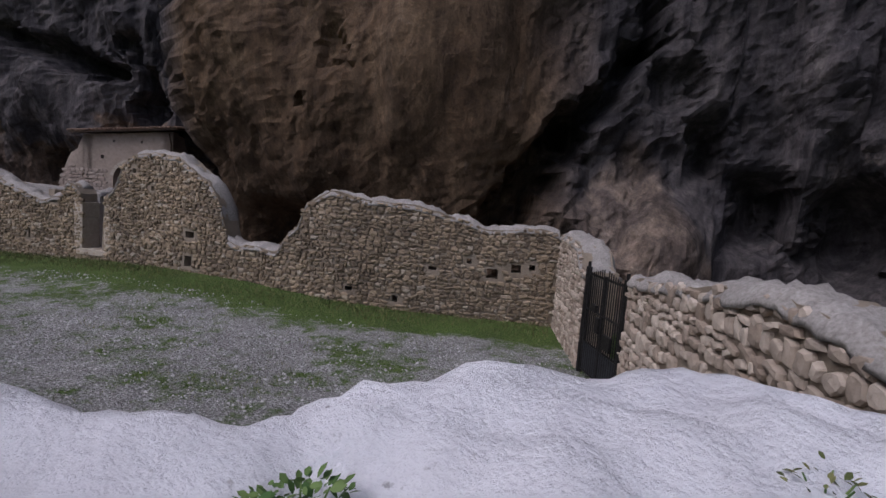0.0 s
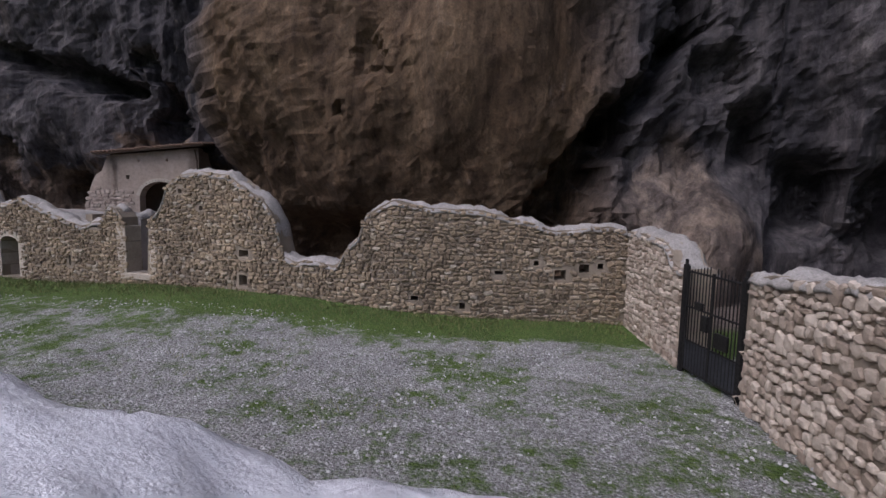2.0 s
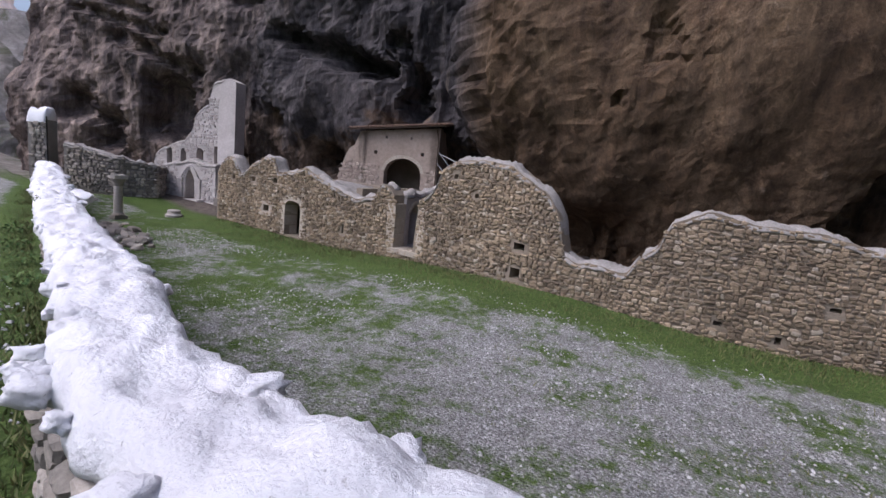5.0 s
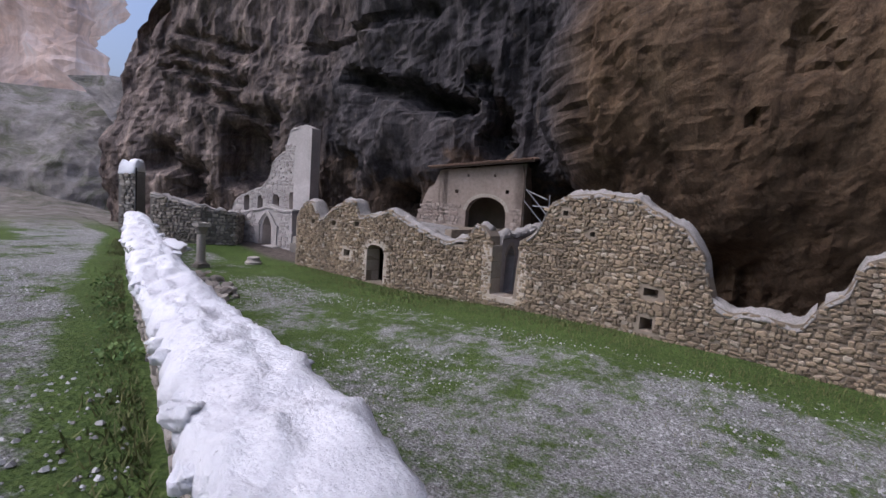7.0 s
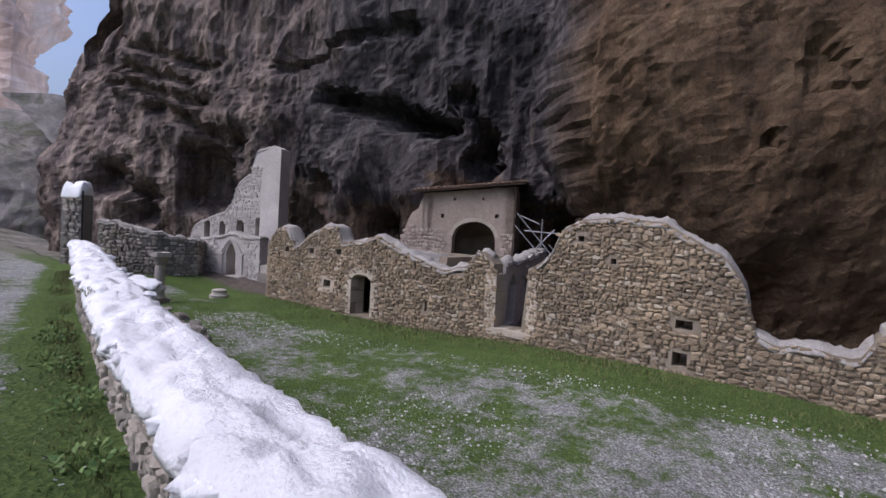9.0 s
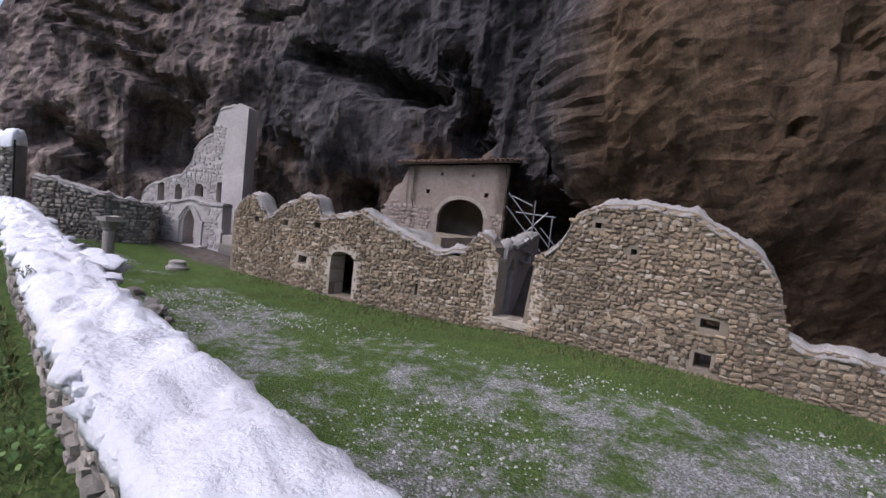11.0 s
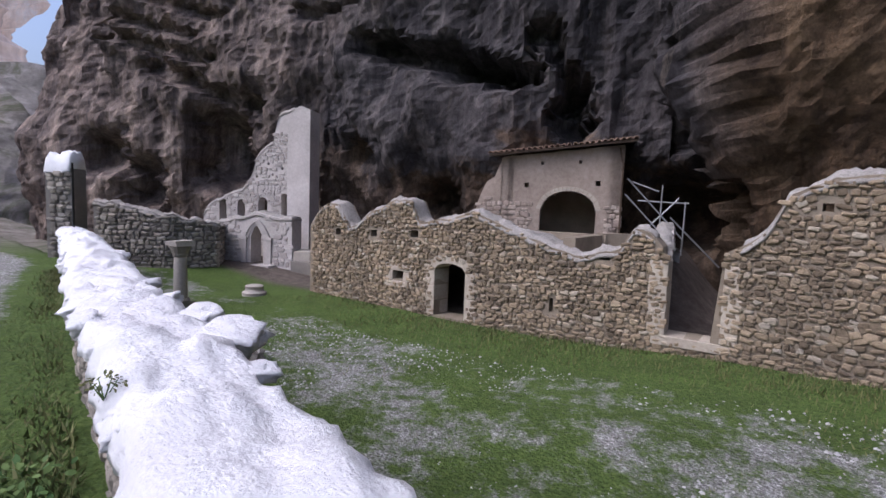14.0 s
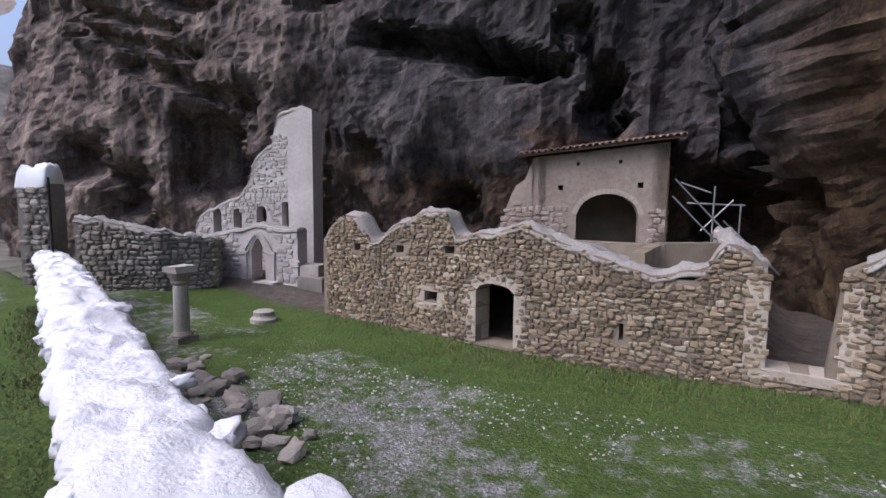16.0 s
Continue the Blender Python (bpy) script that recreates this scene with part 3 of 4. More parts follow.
# clefts: x0, z0, x1, z1, width, depth
CLEFTS = [(2.0, 1.6, 4.6, 5.9, 0.7, 2.6), (4.6, 5.9, 7.0, 9.1, 0.45, 1.8), (7.0, 9.1, 7.6, 18, 0.45, 2.2), (-24.0, 10.0, -17.4, 7.9, 0.5, 1.9), (-20.0, 8.9, -17.2, 7.9, 0.5, 1.4), (-9.9, 3, -10.9, 22, 0.6, 1.8), (-16.6, 9.4, -15.2, 7.0, 0.3, 1.2),
          (-36, 9.6, -31.0, 7.4, 0.4, 1.0), (-29, 12, -19, 12.8, 0.4, 0.8), (-40, 11.5, -34, 10.0, 0.3, 0.7), (-40, 12.5, -34, 11.0, 0.25, 0.6), (-39, 13.6, -33, 12.0, 0.25, 0.6)]


def cliff_push(x, z):
    """How far the face stands forward of its foot line."""
    lean = 0.05 * z + 0.9 * math.sin(min(z, 20) * 0.16)
    belly = math.exp(-(((x + 3.9) / 5.9) ** 4))
    p = lean * (1 - belly) + belly * (2.3 * math.exp(-(((z - 8.0) / 4.6) ** 2)) + 0.06 * z - 1.2 * math.exp(-((z / 2.6) ** 2)))
    p += 3.0 * math.exp(-(((x - 6.9) / 2.9) ** 2) - ((z - 0.6) / 3.0) ** 4)
    p += 0.9 * math.exp(-(((x + 22) / 3.0) ** 2) - ((z - 6.5) / 1.6) ** 2)
    p -= 1.6 * math.exp(-((z / 3.0) ** 2)) * math.exp(-(((x + 17) / 5.0) ** 2))
    for hx, hz, w, h, d in HOLLOWS:
        p -= d * math.exp(-(((x - hx) / w) ** 4) - ((z - hz) / h) ** 4)
    for x0, z0, x1, z1, w, d in CLEFTS:
        dx, dz = x1 - x0, z1 - z0
        u = max(0.0, min(1.0, ((x - x0) * dx + (z - z0) * dz) / (dx * dx + dz * dz)))
        q = math.hypot(x - x0 - u * dx, z - z0 - u * dz) + 0.25 * noise.noise((x * 1.3, z * 1.3, 9))
        p -= d * math.exp(-((q / w) ** 4)) if q > 0 else d
    return p


def cliff():
    ss = np.unique(np.round(np.r_[np.arange(0, 46, 1.0), np.arange(46, 76, 0.22), np.arange(76, 150, 0.2), np.arange(150, CLIFF.length, 1.0)], 3))
    zs = np.r_[np.arange(-0.8, 13, 0.18), np.arange(13, 22, 0.4), np.arange(22, 56, 1.6)]
    verts = []
    for z in zs:
        for s in ss:
            p, o = CLIFF.at(s), CLIFF.out(s)
            x = p[0]
            w = 0.9 * noise.fractal((s * 0.18, 6.0, z * 0.1), 0.8, 2.1, 3)
            smoother = math.exp(-(((x + 3.4) / 6.0) ** 4))
            ridged = noise.ridged_multi_fractal((s * 0.36, 2.0, z * 0.15 + 7), 0.85, 2.2, 4, 1.0, 2.0)
            fine = noise.fractal((s * 1.1, 4.0, z * 0.7), 0.6, 2.1, 5)
            bands = noise.noise((x * 0.1, 0, z * 1.15 + 0.25 * x))
            d = cliff_push(x + 0.6 * fine, z) + w + (0.55 - 0.33 * smoother) * (ridged - 1.0) + (0.28 - 0.1 * smoother) * fine + (0.18 * bands if x < -30 else 0.0)
            if x < -38:
                d -= 0.42 * max(0.0, z - 6)
            if z > 30:
                d -= 0.12 * (z - 30)
            verts.append((*(p + o * d), z))
    n = len(ss)
    faces = [(j * n + i, j * n + i + 1, (j + 1) * n + i + 1, (j + 1) * n + i) for j in range(len(zs) - 1) for i in range(n - 1)]
    return tagged(new("rock_cliff", mesh("rock_cliff", verts, faces, M_CLIFF)), "towering limestone cliff, ochre and grey with dark water streaks", "cliff", kind="structure")


cliff()


def mountain(name, line, height, label, amount, seed, material, foot=0.0, lean=None):
    ss = np.linspace(0, line.length, 200)
    verts = []
    for k in np.linspace(0, 1, 90):
        for s in ss:
            p, o = line.at(s), line.out(s)
            crest = height * (0.8 + 0.35 * noise.fractal((s * 0.018, seed, 0.0), 0.8, 2.0, 4))
            z = foot + k * crest
            d = amount * noise.fractal((p[0] * 0.03, p[1] * 0.03, z * 0.03 + seed), 0.75, 2.1, 6) - (amount * 0.8 if lean is None else lean) * k ** 1.5
            verts.append((*(p + o * d), z))
    n = len(ss)
    faces = [(j * n + i, j * n + i + 1, (j + 1) * n + i + 1, (j + 1) * n + i) for j in range(89) for i in range(n - 1)]
    return tagged(new(name, mesh(name, verts, faces, material)), label, "mountain", kind="structure")


# the west mountain glows faintly in place of sunlight and haze
mountain("mountain_west", Line((-190, -150), (-165, -60), (-142, 0), (-126, 39), (-150, 47), (-260, 78)), 120, "distant pale orange limestone mountain across the gorge, sunlit haze added as a faint glow", 14, 3.0, M_FAR)
mountain("hillside_spur", Line((-40, -110), (-62, -50), (-66, -8), (-60, 14), (-52, 26), (-58, 44)), 15, "grey scree hillside with sparse green scrub along the gorge", 5, 8.0, M_SCREE, 0, 16)

# ---- ruined range behind the courtyard ----
DOOR = Hole(5.43, 6.42, 0.05, 1.5, 0.2)
ARCH = Hole(11.2, 12.2, 0.5, 2.12, 0.42)
SLIT = Hole(3.88, 4.28, 0.86, 1.1)
DRAIN = Hole(16.08, 16.4, 0.5, 0.82)
PUTLOGS = [Hole(a, a + w, z, z + h) for a, z, w, h in ((1.3, 1.97, 0.24, 0.2), (2.9, 2.02, 0.26, 0.2), (4.5, 2.1, 0.28, 0.2), (16.1, 1.35, 0.36, 0.2), (25.15, 1.1, 0.3, 0.26), (25.78, 1.3, 0.26, 0.22), (26.25, 1.4, 0.15, 0.15), (24.6, 1.45, 0.13, 0.13),
                                              (8.7, 0.62, 0.09, 0.34), (9.7, 1.95, 0.32, 0.12), (13.6, 3.15, 0.16, 0.14), (14.5, 2.65, 0.14, 0.13), (22.7, 0.25, 0.14, 0.18), (21.4, 0.45, 0.2, 0.12), (23.6, 1.2, 0.22, 0.1))]
low_far = profile((0, -0.1), (6, -0.05), (10, 0.05), (14, 0.2), (19, 0.2), (23, 0.0), (27, -0.1))
far_top = rough(profile((0, 2.2), (0.35, 2.65), (1.0, 3.0), (1.45, 2.95), (1.95, 2.25), (2.3, 2.35), (2.8, 2.68), (3.9, 3.12), (4.5, 3.12), (4.8, 2.55), (5.9, 2.68), (6.55, 2.9), (7.5, 2.55), (8.35, 2.24), (9.3, 1.98), (10.2, 2.2), (10.45, 2.66), (10.75, 2.62), (11.17, 2.25), (11.2, 0.48), (12.15, 0.48), (12.18, 2.3), (12.45, 2.45), (12.85, 2.75),
                        (13.1, 3.4), (13.75, 3.72), (14.8, 3.82), (15.7, 3.68), (16.45, 3.34), (17.0, 2.95), (17.4, 2.4), (17.6, 1.5), (18.0, 1.3), (18.6, 1.36), (19.3, 1.28), (19.55, 1.75), (19.95, 2.05), (20.1, 2.65), (20.9, 3.12), (22.0, 2.9), (23.3, 2.88), (24.3, 2.62), (25.1, 2.36), (25.9, 2.5), (26.6, 2.5), (27.0, 2.44)), 0.05)
far = empty("wall_ruined_range", (-7, 17, 0), "long ruined range of warm limestone rubble with broken gabled tops", "ruined wall", kind="structure")
far_holes = [DOOR, SLIT, DRAIN] + PUTLOGS
under(new("wall_core", wall_mesh("wall_core", FAR, 0.62, far_top, far_holes, M_MORTAR)), far)
for s0, s1, w in ((0.05, 10.9, 0.0), (12.45, 17.5, 0.0), (17.6, 19.5, 0.0), (19.6, 26.95, 0.0)):
    lumpy_top("mortar_top", FAR, s0, s1, far_top, lambda s: -0.66, lambda s: 0.04, 0.07, M_TOP, far, 3.0 + s0, 0.09, 7, 0.09, 0.05, "pale weathered lime mortar topping")
# door surround
for hh, seed in ((DOOR, 4), (ARCH, 5)):
    jambs(FAR, hh, 0.3, 0.03, 0.62, M_DRESSED, far, seed, None if hh is DOOR else 2.05)
arch_ring(FAR, DOOR, 0.24, 0.03, 0.62, M_DRESSED, far, 9)
block("sill", FAR, 10.95, 12.5, 0.3, 0.5, 0.06, 0.7, M_DRESSED, far)
for a, b, z0, z1 in ((3.58, 4.6, 1.104, 1.3), (3.6, 3.88, 0.83, 1.1), (4.28, 4.56, 0.83, 1.1), (3.55, 4.62, 0.64, 0.826)):
    block("window_block", FAR, a, b, z0, z1, 0.03, 0.5, M_DRESSED, far)
# relieving arch low in the gable
RELIEF = Hole(13.9, 15.4, 0.3, 1.22, 0.55)
arch_ring(FAR, RELIEF, 0.16, 0.035, 0.2, M_STONE, far, 12, "relieving_stone")


# dark rooms behind the range: floor stays open to the sky, a back wall closes the vaulted room
ROOM = Line((-19.8, 21.0), (-16.0, 20.9), (-12.6, 20.9))
room = empty("wall_vaulted_room", (-16, 20.9, 0), "rear wall of the dark vaulted room", "wall", kind="structure")
under(new("wall_core", wall_mesh("wall_core", ROOM, 0.4, lambda s: 2.35, [], M_MORTAR)), room)
for a, b in (((-12.7, 18.5), (-12.7, 20.9)), ((-19.8, 18.9), (-19.8, 21.0))):
    under(new("wall_core", wall_mesh("wall_core", Line(a, b), 0.3, lambda s: 2.35, [], M_MORTAR)), room)
verts, faces = [], []
nx = 30
for j in range(9):
    for i in range(nx + 1):
        s = 1.6 + 9.4 * i / nx
        p, o = FAR.at(s), FAR.out(s)
        v = j / 8
        q = p - o * (0.4 + 2.9 * v)
        verts.append((*q, min(2.55, far_top(s)) - 0.1 - 0.25 * v + 0.1 * math.sin(math.pi * v) + 0.12 * noise.fractal((q[0] * 2, q[1] * 2, 5), 0.8, 2, 4)))
for j in range(8):
    for i in range(nx):
        q = j * (nx + 1) + i
        faces.append((q, q + 1, q + nx + 2, q + nx + 1))
k = len(verts)
verts += [(x, y, z - 0.35) for x, y, z in verts]
faces += [tuple(k + q for q in f[::-1]) for f in list(faces)]
for i in range(nx):
    faces.append((i + 1, i, k + i, k + i + 1))
    q = 8 * (nx + 1) + i
    faces.append((q, q + 1, k + q + 1, k + q))
tagged(new("rubble_vault_top", mesh("rubble_vault_top", verts, faces, M_TOP)), "broken rubble and mortar over the vaulted room", "ruined vault", kind="structure")
# cross wall behind the open bay, with a pointed doorway into the dark room
PASS = Line((-10.56, 18.46), (-11.2, 23.3))
passage = empty("wall_passage", (-10.8, 20, 0), "pale plastered cross wall with a pointed doorway", "wall", kind="structure")
PDOOR = Hole(0.34, 1.12, 0.4, 2.0, 0.4, True)
PWIN = Hole(2.1, 2.35, 1.45, 1.7)
pass_top = rough(profile((0, 2.36), (1.5, 2.42), (3.0, 2.5), (4.9, 2.7)), 0.06)
under(new("wall_core", wall_mesh("wall_core", PASS, 0.45, pass_top, [PDOOR, PWIN], M_PASSAGE)), passage)
lumpy_top("mortar_top", PASS, 0.0, PASS.length, pass_top, lambda s: -0.49, lambda s: 0.03, 0.06, M_TOP, passage, 4.4, 0.09, 7, 0.09, 0.05, "pale weathered lime mortar topping")
arch_ring(PASS, PDOOR, 0.14, 0.015, 0.3, M_DRESSED, passage, 9)
tagged(new("room_side", wall_mesh("room_side", Line((-12.7, 20.9), (-11.4, 21.9)), 0.3, lambda s: 2.4, [], M_MORTAR)), "dark rear wall of the small room", "wall", kind="structure")

# ---- gate wall, gate and near corner ----
gw = empty("wall_gate", (5, 16, 0), "return wall of pale rubble beside the iron gate", "wall", kind="structure")
gw_top = rough(profile((0, 2.42), (1.3, 2.45), (2.5, 2.36), (2.8, 2.2), (2.95, 1.94), (3.5, 1.92)), 0.03)
under(new("wall_core", wall_mesh("wall_core", GATE_WALL, 0.6, gw_top, [], M_MORTAR)), gw)
lumpy_top("mortar_top", GATE_WALL, 0.0, 3.42, gw_top, lambda s: -0.66, lambda s: 0.05, 0.05, M_TOP, gw, 9.1, 0.09, 7, 0.1, 0.05, "white lime mortar capping")
rw = empty("wall_right", (5.7, 8, 0), "thick boundary wall of large warm rubble stones, white topped", "wall", kind="structure")
rw_top = rough(profile((0, 2.08), (1.4, 2.22), (3.9, 2.5), (4.8, 2.4), (6.1, 2.34)), 0.04)
under(new("wall_core", wall_mesh("wall_core", RIGHT, 0.65, rw_top, [], M_MORTAR)), rw)
lumpy_top("white_cap", RIGHT, 0.0, RIGHT.length, rw_top, lambda s: -0.7, lambda s: 0.06, 0.05, M_TOP, rw, 13.3, 0.08, 9, 0.1, 0.06, "white lime mortar capping")

# ---- boundary wall with the white capping ----
nw = empty("wall_boundary", (-8, 5.5, 2), "long low boundary wall of grey rubble with thick white capping", "wall", kind="structure")
SHIFT = 0.3
NEAR_FACE = Line(*[tuple(NEAR.at(s) + NEAR.out(s) * SHIFT) for s in NEAR.s])
nf_top = lambda s: near_top(s * NEAR.length / NEAR_FACE.length) - 0.13
under(new("wall_core", wall_mesh("wall_core", NEAR_FACE, 0.52, nf_top, [], M_MORTAR_GREY)), nw)
path_side = profile((0, -0.36), (7.0, -0.36), (8.2, -0.25), (11.0, -0.25), (12.5, -0.36), (40, -0.36))
court_side = profile((0, 0.5), (1.0, 0.56), (2.0, 0.62), (2.45, 0.55), (2.75, 0.36), (40, 0.36))
lumpy_top("white_cap", NEAR, 0.0, NEAR.length, near_top, path_side, court_side, 0.07, M_CAP, nw, 17.0, 0.06, 17, 0.075, 0.08, "thick white lime capping, rough and lumpy")


# ---- chapel under the overhang ----
CH = Line((-20.0, 21.6), (-9.0, 25.2))
chapel = empty("chapel", (-15, 23, 1.2), "small plastered chapel with arched opening and tiled roof under the cliff", "chapel")
CARCH = Hole(4.79, 6.66, 1.2, 3.66, 0.75)
cholder = [Hole(4.22, 4.37, 3.76, 3.92), Hole(6.58, 6.74, 3.85, 4.02), Hole(4.75, 4.85, 4.53, 4.64), Hole(6.0, 6.1, 4.58, 4.7)]
ch_top = rough(profile((2.2, 2.0), (2.42, 2.4), (2.6, 3.2), (2.85, 3.85), (3.3, 4.2), (3.34, 4.77), (7.45, 5.22)), 0.02)
under(new("front_wall", wall_mesh("front_wall", CH, 0.5, ch_top, [CARCH] + cholder, M_PLASTER, lambda s: 0.3, 2.2, 7.45)), chapel)
arch_ring(CH, CARCH, 0.16, 0.02, 0.45, M_DRESSED, chapel, 15)
side_a, side_o = CH.at(7.2), CH.out(7.2)
SIDE = Line(tuple(CH.at(7.45)), tuple(CH.at(7.45) - side_o * 2.2))
under(new("side_wall", wall_mesh("side_wall", SIDE, 0.45, lambda s: 5.17 - 0.1 * s, [], M_PLASTER, lambda s: 0.3)), chapel)
p0, p1 = CH.at(3.4), CH.at(3.4) - CH.out(3.4) * 2.2
SIDE2 = Line(tuple(p1), tuple(p0))
under(new("side_wall", wall_mesh("side_wall", SIDE2, 0.45, lambda s: 4.75, [], M_PLASTER, lambda s: 0.3)), chapel)
BACK = Line(tuple(CH.at(3.3) - CH.out(3.3) * 2.0), tuple(CH.at(7.4) - CH.out(7.3) * 2.0))
under(new("rear_wall", wall_mesh("rear_wall", BACK, 0.3, lambda s: 4.75, [], M_MORTAR, lambda s: 0.3)), chapel)
# roof deck and rows of curved tiles
deck = bmesh.new()
rz = profile((3.0, 4.8), (7.8, 5.33))
vs = []
for s, d in ((3.0, 0.35), (7.8, 0.35), (7.8, -2.6), (3.0, -2.6)):
    p = CH.at(s) + CH.out(s) * d
    vs.append((p[0], p[1], rz(s) + 0.04 + 0.1 * (0.35 - d)))
tops = [deck.verts.new(v) for v in vs]
bots = [deck.verts.new((x, y, z - 0.07)) for x, y, z in vs]
deck.faces.new(tops), deck.faces.new(bots[::-1])
for i in range(4):
    deck.faces.new((tops[i], bots[i], bots[(i + 1) % 4], tops[(i + 1) % 4]))
bmesh.ops.recalc_face_normals(deck, faces=deck.faces)
roof = under(part("roof", deck, M_WOOD, None, "tiled roof on dark timber boards"), chapel)
tile_bm = bmesh.new()
n = 6
ring = []
for y, r in ((0.0, 0.085), (0.45, 0.07)):
    ring.append([tile_bm.verts.new((r * math.cos(math.pi * i / n), y, r * math.sin(math.pi * i / n))) for i in range(n + 1)] + [tile_bm.verts.new((r * 0.75 * math.cos(math.pi * i / n), y, r * 0.75 * math.sin(math.pi * i / n))) for i in range(n, -1, -1)])
for i in range(2 * n + 1):
    tile_bm.faces.new((ring[0][i], ring[0][i + 1], ring[1][i + 1], ring[1][i]))
for rr in ring:
    for i in range(n):
        tile_bm.faces.new((rr[i], rr[i + 1], rr[2 * n - i], rr[2 * n + 1 - i]))
bmesh.ops.recalc_face_normals(tile_bm, faces=tile_bm.faces)
tile_me = bpy.data.meshes.new("roof_tile")
tile_bm.to_mesh(tile_me)
tile_bm.free()
tile_me.materials.append(M_TILE)
for i in range(26):
    s = 3.05 + i * 0.187
    for j in range(5):
        d = 0.42 - j * 0.4
        p = CH.at(s) + CH.out(s) * d
        o = CH.out(s)
        ob = new("roof_tile", tile_me)
        ob.matrix_basis = pose(p[0], p[1], rz(s) + 0.05 + 0.1 * (0.35 - d) + random.uniform(0, 0.015), 6, 0, math.degrees(math.atan2(o[1], o[0])) + 90 + random.uniform(-3, 3))
        under(ob, chapel)
bm = bmesh.new()
q = CH.at(7.3) + CH.out(7.3) * 0.05
tube(bm, (*q, 5.12), (*(q + np.array((0.12, 0.0))), 4.6), 0.03)
tube(bm, (*(q + np.array((0.12, 0.0))), 4.6), (*(q + np.array((0.12, 0.0))), 2.2), 0.03)
under(part("drainpipe", bm, M_WOOD, None), chapel)

# scaffold tubes beside the chapel
sc = empty("scaffold", (-12, 24, 1.6), "thin grey scaffold tubes leaning beside the chapel", "scaffold")
for a, za, b, zb in ((7.55, 4.1, 9.3, 2.2), (7.5, 3.6, 9.0, 2.0), (7.9, 3.4, 9.4, 3.35), (8.3, 2.6, 9.1, 3.5), (8.6, 2.0, 8.6, 3.9), (9.3, 1.7, 9.3, 3.4), (7.7, 4.0, 8.5, 3.7), (8.9, 2.9, 10.4, 1.4)):
    bm = bmesh.new()
    tube(bm, (*(CH.at(a) + CH.out(a) * 0.35), za), (*(CH.at(b) + CH.out(b) * 0.45), zb), 0.026)
    under(part("tube", bm, M_STEEL, None), sc)

# ---- ruined church: portal front and tall nave wall ----
FA = Line((-30.5, 18.9), (-24.0, 20.9))
church = empty("ruined_church", (-27.5, 20.5, 0), "pale ashlar church ruin with pointed portal and tall broken wall", "church ruin")
PORTAL = Hole(3.68, 4.28, 0.3, 1.9, 0.55, True)
fa_top = rough(profile((1.7, 1.85), (2.3, 2.1), (3.2, 2.25), (4.05, 2.46), (4.8, 2.3), (5.65, 2.28)), 0.03)
under(new("portal_wall", wall_mesh("portal_wall", FA, 0.7, fa_top, [PORTAL], M_PALE, None, 1.75, 5.65)), church)
for k, (grow, out, w) in enumerate(((0.0, 0.02, 0.1), (0.12, 0.05, 0.1), (0.26, 0.09, 0.12))):
    hh = Hole(PORTAL.a - grow, PORTAL.b + grow, PORTAL.z0, PORTAL.z1 + grow * 0.6, 0.55 + grow * 0.6, True)
    arch_ring(FA, hh, w, out, 0.25, M_PALE, church, 9, "archivolt_stone")
for a, b in ((3.2, 3.55), (4.4, 4.75)):
    block("pilaster", FA, a + 0.05, b - 0.05, 0.25, 1.3, 0.07, 0.2, M_PALE, church)
    block("impost", FA, a, b, 1.3, 1.42, 0.11, 0.25, M_PALE, church)
block("step", FA, 3.2, 4.9, 0.12, 0.3, 0.5, 0.9, M_PALE, church)
block("step", FA, 2.9, 5.2, -0.1, 0.12, 0.8, 1.1, M_PALE, church)
lumpy_top("mortar_top", FA, 1.75, 5.65, fa_top, lambda s: -0.74, lambda s: 0.04, 0.05, M_TOP, church, 5.0, 0.1, 7, 0.06, 0.04)
TW = Line((-33.0, 20.2), (-25.0, 23.2))
tw_top = rough(profile((1.5, 2.2), (1.76, 2.7), (2.4, 3.0), (2.93, 3.25), (3.6, 3.5), (4.08, 4.0), (4.3, 4.9), (4.55, 5.25), (5.04, 5.6), (5.22, 5.7), (5.3, 6.3), (5.5, 6.95), (6.0, 7.1), (6.5, 7.22), (7.15, 7.0)), 0.05, 3.0)
wins = [Hole(c - 0.2, c + 0.2, 1.9, 2.98, 0.25) for c in (2.56, 3.53)] + [Hole(4.42, 4.9, 1.9, 3.1, 0.26), Hole(5.6, 5.95, 1.9, 3.3, 0.1)] + [Hole(a, a + 0.1, z, z + 0.1) for a, z in ((4.3, 4.0), (5.1, 4.1), (5.6, 4.4), (4.9, 4.6), (6.5, 2.0), (6.5, 1.4))]
under(new("nave_wall", wall_mesh("nave_wall", TW, 0.55, tw_top, wins, M_PALE, None, 1.5, 7.15)), church)
under(new("pier", wall_mesh("pier", Line(tuple(TW.at(6.1) + TW.out(6.1) * 0.35), tuple(TW.at(7.2) + TW.out(7.2) * 0.35)), 0.95, rough(profile((0, 5.5), (0.15, 6.9), (0.6, 7.2), (1.1, 7.05)), 0.04), [], M_PALE)), church)
lay_stones(FA, 1.8, 5.6, lambda s: 0.0, fa_top, [Hole(PORTAL.a - 0.4, PORTAL.b + 0.4, 0, 2.35, 0.5, True)], M_PALE_RUBBLE, church, 71, lambda s: True, (0.2, 0.5), (0.14, 0.24), (0.03, 0.06), rot=0.03)
lay_stones(TW, 1.6, 6.05, lambda s: 0.0, tw_top, wins, M_PALE_RUBBLE, church, 72, lambda s: False, (0.14, 0.4), (0.1, 0.2), (0.03, 0.07), rot=0.08)
